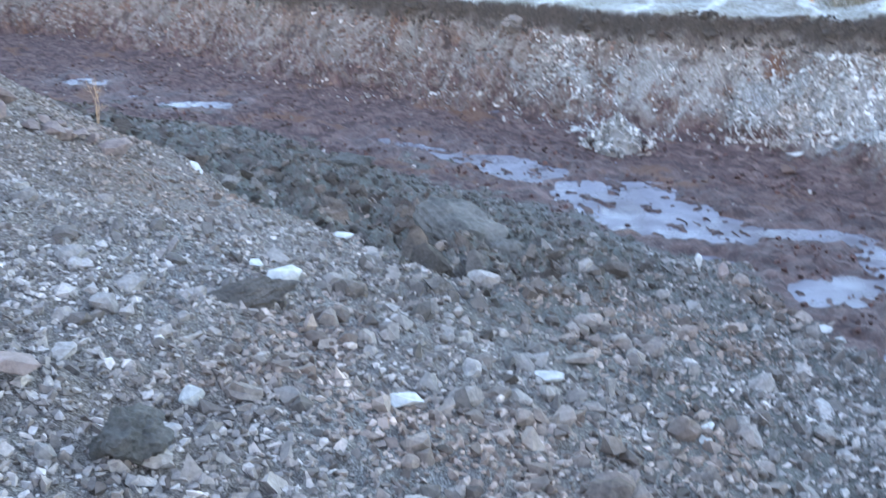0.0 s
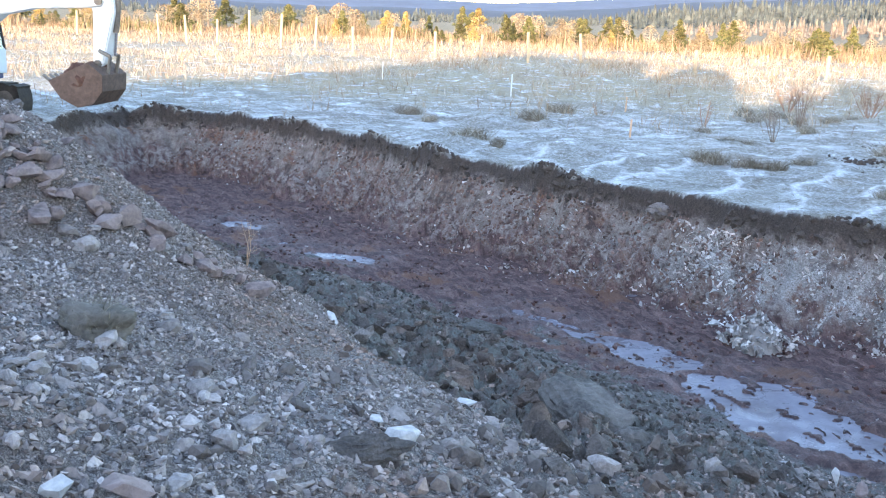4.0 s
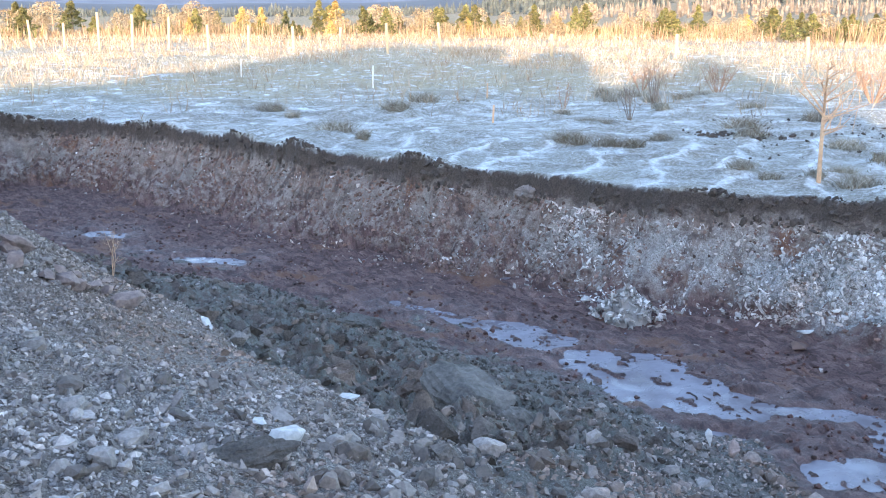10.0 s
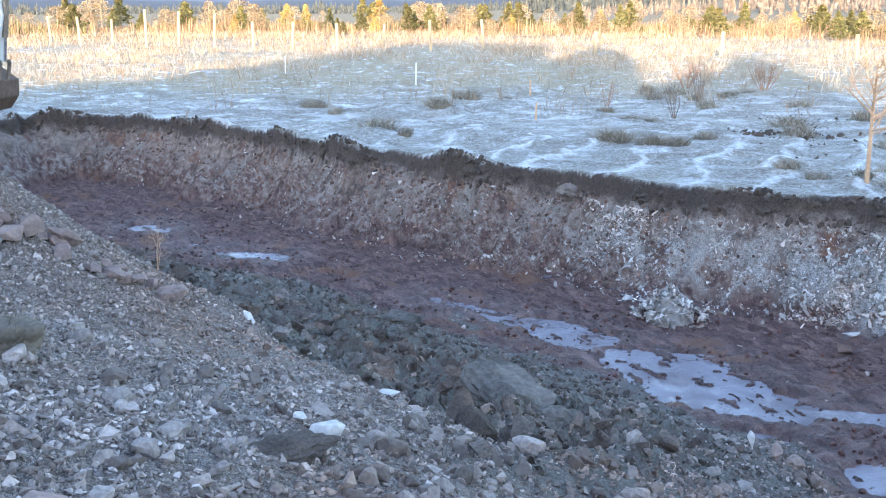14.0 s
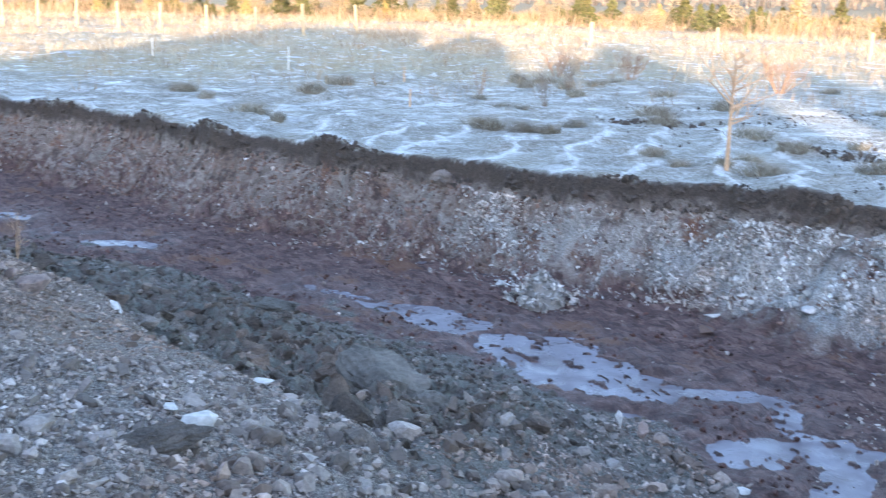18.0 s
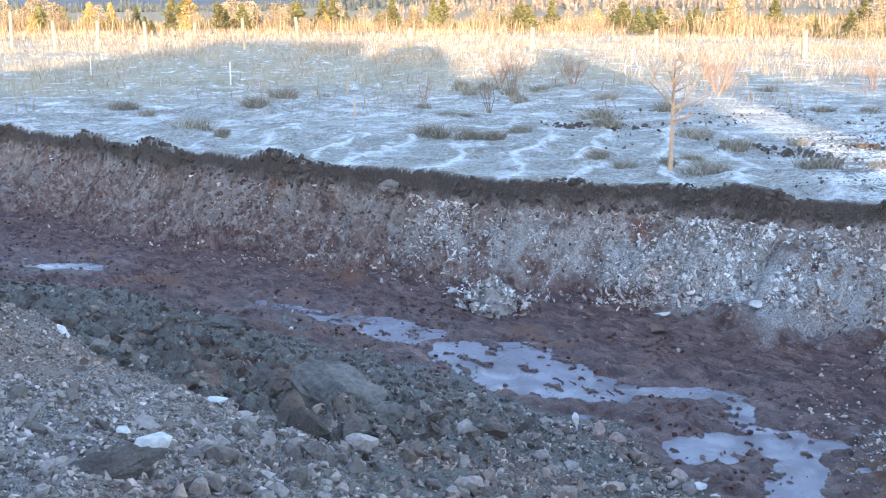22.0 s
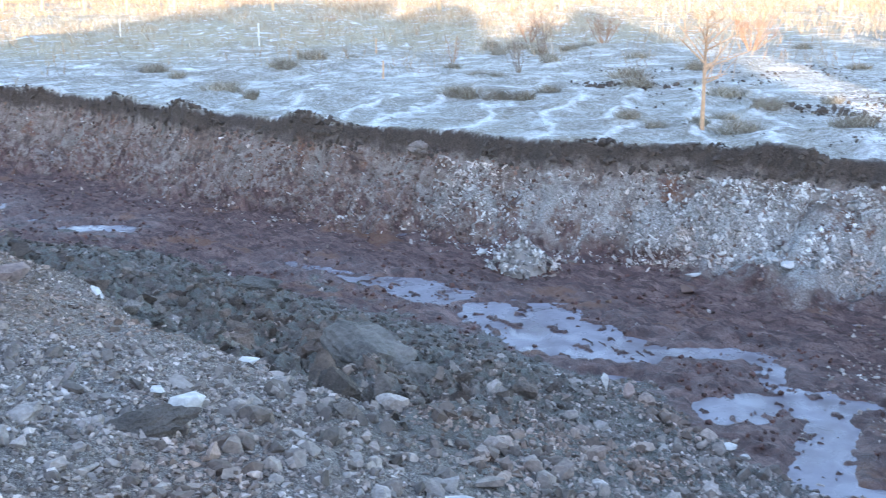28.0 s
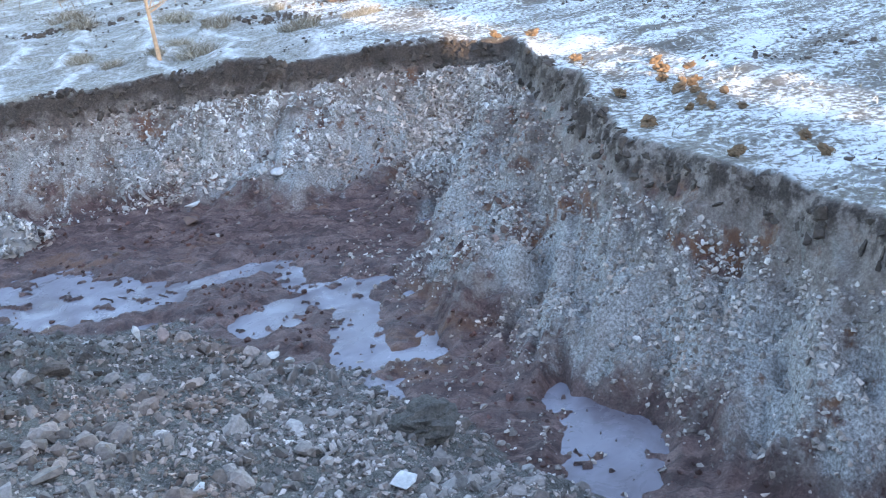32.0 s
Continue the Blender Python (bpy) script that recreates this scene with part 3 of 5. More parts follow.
def wedge(rng, count, near, far, left=-37, right=66):
    """Places spread evenly over the stretch of land in front of the path."""
    r, a = np.sqrt(rng.uniform(near**2, far**2, count)), np.radians(rng.uniform(left, right, count))
    return r * np.sin(a), r * np.cos(a)


grey_stone = plain("grey_stone", (0.318, 0.278, 0.256), 0.9, vary=0.35, scale=45, random_of="island", most=1.9)
slope_stone = plain("slope_stone", (0.405, 0.366, 0.336), 0.9, vary=0.3, scale=35, random_of="island", most=1.6)
bank_stone = plain("bank_stone", (0.235, 0.212, 0.196), 0.9, vary=0.35, scale=35, random_of="island", most=1.65)
pale_stone = plain("pale_stone", (0.51, 0.50, 0.485), 0.85, vary=0.35, scale=30, random_of="island", most=1.6)
brown_stone = plain("brown_stone", (0.225, 0.155, 0.13), 0.9, vary=0.35, scale=30, random_of="island", most=1.5)
boulder_stone = plain("boulder_stone", (0.155, 0.138, 0.122), 0.95, vary=0.5, scale=16, rel=1.0, depth=0.03)
red_mud = plain("red_mud", (0.11, 0.055, 0.046), 0.7, vary=0.4, scale=20, random_of="island", most=1.4)
one_stone = plain("one_stone", (0.27, 0.24, 0.222), 0.9, vary=0.4, scale=35, rel=0.6, random_of="object", most=1.6)
white_stone = plain("white_stone", (0.54, 0.52, 0.50), 0.8, vary=0.3, scale=22, rel=0.5)
pink_stone = plain("pink_stone", (0.30, 0.225, 0.20), 0.9, vary=0.4, scale=16, rel=0.8, depth=0.03)
brown_clod = plain("brown_clod", (0.165, 0.138, 0.12), 0.95, vary=0.45, scale=45, rel=1.0, depth=0.05)
olive_clod = plain("olive_clod", (0.175, 0.16, 0.142), 0.95, vary=0.4, scale=45, rel=1.0, depth=0.05)
crumb_clay = plain("crumb_clay", (0.165, 0.155, 0.138), 0.95, vary=0.4, scale=45, rel=0.8, depth=0.03, random_of="island", most=1.6)
dark_turf = plain("dark_turf", (0.095, 0.074, 0.061), 1.0, vary=0.5, scale=25, rel=0.9, depth=0.03)

rng = np.random.RandomState(11)
chips = [rock_shape(rng, 9, rng.uniform(0.55, 0.95), rng.uniform(1.0, 1.45)) for _ in range(18)]
flakes = [rock_shape(rng, 8, rng.uniform(0.22, 0.5), rng.uniform(1.1, 1.9)) for _ in range(14)]
pebbles = [rock_shape(rng, 10, rng.uniform(0.65, 0.95), rng.uniform(1.0, 1.35)) for _ in range(12)]
lumpy = [rock_shape(rng, 16, rng.uniform(0.7, 0.95), rng.uniform(1.0, 1.3)) for _ in range(10)]


def strew(name, shapes, count, near, far, keep, sizes, mat, label, tilt=0.5, sink=0.12, left=-37, right=66, rim=None, finer=0.0):
    """Pieces strewn where keep says so; rim: along that stretch of the pit's rim; finer: how much smaller far along the bank."""
    x, y = wedge(rng, count, near, far, left, right)
    if rim:
        k, f, d = rng.randint(rim[0], rim[1], count), rng.uniform(0, 1, count), rng.uniform(0.0, rim[2], count)
        a, b = np.array(RIM)[k], np.array(RIM)[k + 1]
        way = (b - a) / np.linalg.norm(b - a, axis=1, keepdims=True)
        x, y = (a + (b - a) * f[:, None] + np.stack([way[:, 1], -way[:, 0]], 1) * d[:, None]).T
    z, s, across, spoil, fall, ridge, wet, belt, v, plough, swell = land(x, y)
    size = sizes[0] * (sizes[1] / sizes[0]) ** (rng.uniform(0, 1, count) ** 2.2)
    if finer:
        size = size * (finer + (1 - finer) * step(6.5, 3.5, v + 0.8 * grain(x, y, 67)))
    k = rng.uniform(0, 1, count) < keep(x, y, z, s, across, spoil, fall, wet, belt, v)
    return many(name, shapes, x[k], y[k], z[k] + (0.3 - sink) * size[k] * 0.6, size[k], mat, label, "stones", rng, tilt)


# ---- stones of the spoil, the wall and the floor ----
def strip(across, v):
    """The band of fine grit along the top of the bank."""
    return step(STRIP[0], STRIP[1], across) * step(STRIP[3], STRIP[2], across) * step(4.8, 6.2, v)


STRIP = (0.20, 0.30, 0.43, 0.50)


def on_gravel(x, y, z, s, across, spoil, fall, wet, belt, v):
    """Gravel stops where the clods of the bank begin."""
    smooth_patch = step(0.10, 0.30, grain(x / 2.0, y / 2.0, 81)) * step(0.1, 0.3, v / 9)
    return spoil * step(0.95, 0.55, across - 0.3 * step(8.0, 5.0, v)) * (1 - 0.5 * smooth_patch) * (1 - 0.85 * belt) * (1 - 0.35 * strip(across, v)) * (1 - 0.6 * step(-0.15, 0.25, grain(x / 0.7, y / 0.7, 66)) * step(0.28, 0.5, across)) * (1 - 0.42 * step(6.0, 4.0, v))


def on_face(x, y, z, s, across, spoil, fall, wet, belt, v):
    stony = step(15, 9, v + 7 * grain(x / 1.6, y / 1.6, 83))
    nest = step(-0.12, 0.18, rough_ground(x, y, 1.3, 3, 0.6, 88) + 0.25 * step(10, 7.5, v))
    return (1 - spoil) * (s > 0.19) * (0.22 + 0.78 * nest) * (0.07 + 0.93 * stony) * step(1.25, 0.9, (s - 0.1) / 1.5) * step(-0.6, -0.05, grain(x / 0.8, y / 0.8, 85)) * (0.3 + 0.7 * step(0.95, 0.65, fall))


def on_floor(x, y, z, s, across, spoil, fall, wet, belt, v):
    return (1 - spoil) * (fall > 0.9) * (0.35 + 0.65 * step(1.0, 0.4, s - 1.4)) * (wet > 0.05)


def on_end(x, y, z, s, across, spoil, fall, wet, belt, v):
    q = 0.37 * (x - 9.5) - 0.93 * (y - 12.6)
    return step(0.0, 1.8, q + 1.2 * grain(x / 0.6, y / 0.6, 90) + 0.3) * (1 - 0.92 * step(0.66, 0.97, fall)) * (1 - spoil) * (s > 0.28) * (fall < 1.02) * step(8.5, 6.0, v) * (0.45 + 0.55 * step(-0.25, 0.05, rough_ground(x, y, 1.1, 3, 0.6, 89)))


strew("gravel", chips, 150000, 1.6, 10.5, on_gravel, (0.022, 0.078), grey_stone, "loose grey-brown gravel of broken shale on the spoil", finer=0.8)
strew("gravel", pebbles + chips, 5200, 1.6, 12.0, lambda *a: on_gravel(*a) * (0.15 + 0.85 * step(7, 4.5, a[-1])), (0.05, 0.15), grey_stone, "broken flat shale pieces lying on the spoil")
strew("rubble", chips + lumpy, 5200, 2.5, 11.0, lambda x, y, z, s, across, spoil, fall, wet, belt, v: spoil * step(1.06, 0.98, across) * (0.08 + 0.92 * step(0.15, 0.45, across)) * (0.03 + 0.97 * step(6.8, 4.6, v)), (0.06, 0.19), bank_stone, "pale broken stones heaped along the near bank", 0.7)
strew("wall_rubble", flakes, 100000, 0, 1, on_face, (0.03, 0.13), pale_stone, "pale broken shale in the trench wall", 0.9, rim=(3, 15, 2.3))
strew("wall_rubble", flakes + pebbles, 5200, 0, 1, lambda *a: on_face(*a) * step(14, 10, a[-1]), (0.05, 0.14), pale_stone, "broken slabs of pale shale in the trench wall", 0.55, rim=(6, 15, 2.0))
strew("wall_rubble", pebbles + chips, 44000, 0, 1, on_end, (0.022, 0.085), slope_stone, "pale broken rock on the sloping end of the trench", 0.6, rim=(13, 20, 3.2))
strew("wall_rubble", chips + lumpy, 26000, 0, 1, lambda x, y, z, s, across, spoil, fall, wet, belt, v: (1 - spoil) * (s > 0.14) * (fall < 0.97) * (0.14 + 0.93 * step(9, 14, v)), (0.03, 0.11), brown_stone, "brown crumbled earth and stone in the trench wall", 0.9, rim=(3, 17, 2.0))
strew("mud_lumps", lumpy, 34000, 4.0, 24, lambda x, y, z, s, across, spoil, fall, wet, belt, v: (1 - spoil) * (fall > 0.85) * (wet > -0.05) * step(-0.2, 0.25, rough_ground(0.8 * x + 0.6 * y, 0.3 * v, 0.5, 3, 0.6, 87)), (0.02, 0.10), red_mud, "lumps of wet dark red clay on the trench floor", 0.4)
strew("floor_stones", chips, 7500, 4.0, 24, on_floor, (0.02, 0.11), grey_stone, "small stones lying in red mud")
strew("turf_clods", chips + lumpy, 4200, 0, 1, lambda x, y, z, s, across, spoil, fall, wet, belt, v: (1 - spoil) * (s > -0.12) * (s < 0.2) * (z > -0.4) * (0.4 + 0.6 * step(2, 5, v)), (0.05, 0.22), dark_turf, "dark clods of topsoil along the cut edge", 0.8, 0.5, rim=(1, 20, 0.34))


def field_of_stones(count, near, far, keep, sizes, name, mat, parent, left=-37, right=66):
    """Larger stones, each an object of its own, on shared meshes."""
    kinds = []
    for k in range(12):
        bm = smooth_rock(rng, 2, 0.38)
        bmesh.ops.transform(bm, matrix=Matrix.Diagonal((1.15, 0.95, 0.75, 1)), verts=bm.verts)
        me = bpy.data.meshes.new(name)
        bm.to_mesh(me)
        bm.free()
        me.materials.append(mat)
        kinds.append(me)
    x, y = wedge(rng, count * 8, near, far, left, right)
    z, s, across, spoil, fall, ridge, wet, belt, v, plough, swell = land(x, y)
    k = np.flatnonzero(rng.uniform(0, 1, len(x)) < keep(x, y, z, s, across, spoil, fall, wet, belt, v))[:count]
    for i in k:
        size = sizes[0] * (sizes[1] / sizes[0]) ** (rng.uniform() ** 1.6)
        ob = new(name, kinds[rng.randint(len(kinds))])
        ob.parent = parent
        ob.matrix_basis = pose(x[i], y[i], z[i] + 0.14 * size, *rng.normal(0, 18, 2), rng.uniform(0, 360)) @ Matrix.Diagonal((size, size * rng.uniform(0.7, 1.0), size * rng.uniform(0.6, 1.1), 1))


field_of_stones(230, 1.8, 11.0, lambda x, y, z, s, across, spoil, fall, wet, belt, v: spoil * step(1.0, 0.8, across - 0.2 * step(8.0, 5.0, v)) * (1 - 0.5 * belt) * (0.3 + 0.7 * step(8, 4, v) + 0.4 * step(-18, -25, np.degrees(np.arctan2(x, y)))),
                (0.07, 0.21), "stone", one_stone, ground)


def clod_kinds(count, mat, points):
    """Broken lumps of earth: faceted bodies with a crumbled skin."""
    out = []
    for _ in range(count):
        sv, sf = rock_shape(rng, points, rng.uniform(0.7, 1.0), rng.uniform(1.0, 1.35))
        bm = bmesh.new()
        vs = [bm.verts.new(c) for c in sv]
        for f in sf:
            bm.faces.new([vs[i] for i in f])
        bmesh.ops.subdivide_edges(bm, edges=bm.edges[:], cuts=2, use_grid_fill=True)
        off = Vector(rng.uniform(-50, 50, 3))
        for w in bm.verts:
            w.co *= 1 + 0.20 * noise.fractal(w.co * 3.0 + off, 0.8, 2.1, 4)
        me = bpy.data.meshes.new("clod")
        for f in bm.faces:
            f.smooth = False
        bm.to_mesh(me)
        bm.free()
        me.materials.append(mat)
        out.append(me)
    return out


bank_clod = plain("bank_clod", (0.19, 0.162, 0.142), 0.95, vary=0.45, scale=40, rel=1.0, depth=0.04, random_of="object", most=1.5)
kinds = clod_kinds(9, bank_clod, 14)
x, y = wedge(rng, 6400, 5, 20, -24, 24)
z, s, across, spoil, fall, ridge, wet, belt, v, plough, swell = land(x, y)
for i in np.flatnonzero(rng.uniform(0, 1, len(x)) < belt * spoil * step(2.5, 4.5, v) * step(0.55, 0.8, np.hypot(x - 0.45, (y - 8.8) * 0.8)))[:640]:
    size = 0.12 * 3.3 ** (rng.uniform() ** 1.7) * (1 - 0.4 * step(0.62, 0.85, across[i]))
    ob = new("clod", kinds[rng.randint(len(kinds))])
    ob.parent = ground
    ob.matrix_basis = pose(x[i], y[i], z[i] + 0.12 * size, *rng.normal(0, 25, 2), rng.uniform(0, 360)) @ Matrix.Diagonal((size, size * rng.uniform(0.7, 1.0), size * rng.uniform(0.5, 0.9), 1))


def earth_lumps(x, y, z, s, across, spoil, fall, wet, belt, v):
    return spoil * (belt + 0.8 * step(0.6, 0.8, across) * step(1.08, 0.95, across) * step(5, 8, v))


strew("earth_lumps", lumpy + chips, 22000, 5.0, 20.0, earth_lumps, (0.03, 0.13), crumb_clay, "small crumbled lumps of grey-green clay on the bank", 0.8, left=-24, right=30)
strew("earth_lumps", lumpy + chips, 9000, 5.0, 20.0, earth_lumps, (0.03, 0.10), bank_stone, "stones among lumps of clay on the bank", 0.8, left=-24, right=30)

strew("frozen_clods", chips, 9000, 7.0, 30.0, lambda x, y, z, s, across, spoil, fall, wet, belt, v: (s < -0.1) * step(5.5, 9.0, x) * step(0.02, 0.30, rough_ground(x, y, 2.4, 3, 0.6, 131)), (0.03, 0.13), dark_turf, "small dark frozen clods among rimed grass", 0.6, left=15)

for ax, ay, bx, by, count in ((6.2, 24.3, 8.3, 23.2, 110), (8.9, 19.8, 10.2, 17.6, 110), (11.2, 19.4, 12.3, 18.7, 60), (12.6, 17.9, 13.6, 16.8, 60)):
    f = rng.uniform(0, 1, count)
    x, y = ax + (bx - ax) * f + rng.normal(0, 0.2, count), ay + (by - ay) * f + rng.normal(0, 0.2, count)
    size = 0.05 * 4.5 ** (rng.uniform(0, 1, count) ** 1.5)
    many("frozen_clods", chips + lumpy, x, y, heights(x, y) + 0.1 * size, size, dark_turf, "row of dark turned-up clods in the frosted field", "clods", rng, 0.7)

strew("gravel", chips, 4500, 0.3, 5.5, on_gravel, (0.03, 0.10), grey_stone, "loose gravel on the spoil behind the path", left=66, right=323)


# ---- single stones and lumps that stand out ----
def lone(name, at, size, mat, label, category="stone", flat=0.6, long=1.3, turn=0.0, seed=1, rounded=False, tip=(0, 0), group="loose stones", knobs=0.35):
    r = np.random.RandomState(seed)
    bm = bmesh.new()
    if rounded:
        bm.free()
        bm = smooth_rock(r, 4, knobs)
    else:
        sv, sf = rock_shape(r, 14, 1.0, 1.0)
        vs = [bm.verts.new(c) for c in sv]
        for f in sf:
            bm.faces.new([vs[i] for i in f])
        bmesh.ops.bevel(bm, geom=bm.edges[:], offset=0.014, segments=1, affect="EDGES")
    bmesh.ops.transform(bm, matrix=Matrix.Diagonal((size * long, size, size * flat, 1)), verts=bm.verts)
    me = bpy.data.meshes.new(name)
    for f in bm.faces:
        f.smooth = False
    bm.to_mesh(me)
    bm.free()
    me.materials.append(mat)
    ob = tagged(new(name, me), label, category, group)
    low = heights([at[0]], [at[1]])[0]
    ob.matrix_basis = pose(at[0], at[1], low + 0.22 * size * flat + (at[2] if len(at) > 2 else 0), tip[0], tip[1], turn)
    return ob


lone("stone", (-0.84, 5.50, 0.07), 0.22, white_stone, "smooth white stone lying on grey gravel", flat=0.7, long=1.25, turn=20, seed=3)
lone("stone", (-1.04, 5.76, 0.02), 0.11, white_stone, "narrow white stone lying on grey gravel", flat=0.6, long=1.9, turn=-60, seed=4)
lone("boulder", (0.34, 8.95, -0.11), 0.68, boulder_stone, "large rounded grey-brown boulder bedded in spoil", "boulder", 0.62, 1.75, -62, 5, True, tip=(0, 8), group="", knobs=0.24)
lone("boulder", (0.72, 8.30, -0.03), 0.42, boulder_stone, "smaller grey boulder leaning against a larger one", "boulder", 0.85, 1.05, 10, 8, True, group="", knobs=0.2)
lone("clod", (-1.0, 13.6, 0.06), 0.42, olive_clod, "flat grey block of clay on the bank", "clod", 0.45, 1.5, -20, 9, True, group="")
lone("stone", (-2.1, 9.2, 0.04), 0.10, white_stone, "long pale slab tipped on edge among clods", flat=0.5, long=2.4, turn=-50, seed=14, tip=(0, 35))
lone("stone", (-0.62, 7.42, 0.03), 0.17, white_stone, "long pale stone lying among clods", flat=0.55, long=1.7, turn=-25, seed=15)
lone("stone", (0.05, 7.3, 0.05), 0.12, pink_stone, "pinkish stone standing on edge beside a boulder", flat=1.2, long=0.8, turn=10, seed=16)
lone("stone", (0.0, 7.0, 0.03), 0.11, white_stone, "pale stone below the boulders", flat=0.9, long=1.1, turn=50, seed=17)
lone("stone", (2.62, 8.9, 0.14), 0.15, white_stone, "pale stone standing upright at the bank edge", flat=1.5, long=0.7, turn=0, seed=18)
lone("stone", (2.85, 8.85, 0.10), 0.15, pink_stone, "brownish stone tipped upright at the bank edge", flat=1.3, long=0.8, turn=40, seed=19, tip=(0, 20))
lone("stone", (3.55, 8.1, 0.06), 0.15, white_stone, "pale flat stone at the foot of the bank", flat=0.5, long=1.6, turn=-20, seed=20)
lone("stone", (3.62, 7.85, 0.06), 0.12, white_stone, "pale stone leaning at the foot of the bank", flat=0.6, long=1.5, turn=50, seed=21, tip=(0, 30))
lone("clod", (3.5, 5.5, 0.10), 0.40, olive_clod, "grey-green lump of clay on the bank", "clod", 0.8, 1.2, -20, 22, True, group="")
lone("stone", (2.75, 4.66, 0.03), 0.19, white_stone, "pale rounded stone on the rubble bank", flat=0.55, long=1.3, turn=15, seed=23)
lone("stone", (3.02, 4.12, 0.02), 0.20, pink_stone, "pale pinkish stone on the rubble bank", flat=0.5, long=1.4, turn=-15, seed=24)
lone("stone", (1.56, 4.91, 0.03), 0.10, white_stone, "small white stone on the rubble bank", flat=0.7, turn=30, seed=25)
lone("stone", (1.52, 4.80, 0.0), 0.09, white_stone, "small white stone in grey gravel", flat=0.7, turn=80, seed=26)
lone("stone", (0.66, 4.95, 0.03), 0.15, white_stone, "wedge-shaped pale stone on the gravel slope", flat=0.7, long=1.5, turn=-30, seed=27)
lone("stone", (-0.12, 4.1, 0.02), 0.17, white_stone, "greyish white stone on the gravel slope", flat=0.6, long=1.3, turn=10, seed=28)
lone("stone", (-0.98, 3.66, 0.02), 0.13, white_stone, "whitish broken stone on the gravel slope", flat=0.8, long=1.0, turn=70, seed=29)
lone("stone", (-1.56, 3.38, 0.05), 0.21, pink_stone, "square-edged pink block on the gravel slope", flat=0.62, long=1.25, turn=10, seed=30)
lone("stone", (-1.75, 3.22, 0.03), 0.12, white_stone, "whitish angular stone beside a pink block", flat=0.9, turn=40, seed=31)
lone("stone", (-1.62, 3.06, 0.03), 0.12, pink_stone, "long pinkish stone beside a pink block", flat=0.7, long=1.7, turn=60, seed=32)
lone("clod", (-1.05, 3.05, 0.04), 0.24, olive_clod, "grey earthy clod on the gravel slope", "clod", 0.8, 1.0, 10, 33, True, group="")
pile_up = np.random.RandomState(40)
for k in range(78):
    f = pile_up.uniform()
    px, py = (pile_up.normal(-4.75, 0.42), pile_up.normal(7.95, 0.30)) if k < 56 else (-4.2 + 1.5 * f + pile_up.normal(0, 0.1), 8.25 + 0.45 * f + pile_up.normal(0, 0.12))
    lone("block", (px, py, 0.02), 0.11 + 0.20 * pile_up.uniform() ** 1.8, pink_stone, "angular dull pink rock on the crest of the heap", "rock", pile_up.uniform(0.45, 0.85), pile_up.uniform(1.0, 1.7), pile_up.uniform(0, 360), 40 + k, tip=tuple(pile_up.normal(0, 18, 2)), group="rocks on the heap")
lone("stone", (1.75, 18.02, 0.10), 0.34, grey_stone, "grey-green stone embedded in dark topsoil", flat=0.75, long=1.2, turn=-30, seed=60, rounded=True)
lone("stone", (6.51, 13.25, 0.08), 0.18, white_stone, "white stone caught in the trench wall", flat=1.0, long=0.9, seed=61)
lone("stone", (6.30, 12.75, 0.05), 0.24, white_stone, "white broken stone at the wall's foot", flat=0.7, long=1.1, seed=62)
lone("stone", (6.15, 12.85, 0.05), 0.14, white_stone, "white broken stone at the wall's foot", flat=0.7, long=1.2, turn=50, seed=63)
lone("stone", (5.2, 13.4, 0.03), 0.2, white_stone, "flat pale stone on the red trench floor", flat=0.4, long=1.4, turn=10, seed=64)
lone("stone", (4.95, 12.85, 0.03), 0.34, plain("red_rock", (0.16, 0.10, 0.08), 0.9), "dull red stone half sunk in mud", flat=0.4, long=1.3, turn=0, seed=65)
lone("stone", (2.45, 15.3, 0.05), 0.15, white_stone, "single pale stone at the wall's foot", flat=0.8, seed=66)

# grassy sod and a turned-up edge of earth on the gravel slope
def blades(x, y, z, height, width, lean, mat, name, label, parent=None, kind="stuff"):
    k = len(x)
    a, b = rng.uniform(0, 2 * np.pi, k), rng.uniform(0, 2 * np.pi, k)
    side = np.stack([np.cos(a), np.sin(a), 0 * a], -1) * width[:, None] * 0.5
    foot = np.stack([x, y, z - 0.02], -1)
    tip = foot + np.stack([np.cos(b) * lean * height, np.sin(b) * lean * height, height], -1)
    mid = foot * 0.45 + tip * 0.55 + np.stack([0 * a, 0 * a, 0.12 * height * np.minimum(lean, 1)], -1)
    verts = np.stack([foot - side, foot + side, mid + side * 0.8, mid - side * 0.8, tip], 1).reshape(-1, 3)
    at5 = np.arange(k)[:, None] * 5
    faces = np.concatenate([at5 + np.array([[0, 1, 2]]), at5 + np.array([[0, 2, 3]]), at5 + np.array([[3, 2, 4]])])
    me = mesh_of(name, verts, faces)
    me.materials.append(mat)
    ob = new(name, me) if parent else tagged(new(name, me), label, "grass", kind=kind)
    ob.parent = parent
    return ob


def grass_material(name, *stops):
    m, n, l, p = material(name, 0.8)
    g = n.new("ShaderNodeNewGeometry")
    r = ramp(n, l, g.outputs["Random Per Island"], *stops)
    w = noise_node(n, l, 0.35, 3, 0.5, g.outputs["Position"])
    l.new(mixed(n, l, 1.0, r, ramp(n, l, w, (0.35, (0.75, 0.7, 0.66)), (0.65, (1.15, 1.15, 1.15))), "MULTIPLY"), p.inputs["Base Color"])
    return m


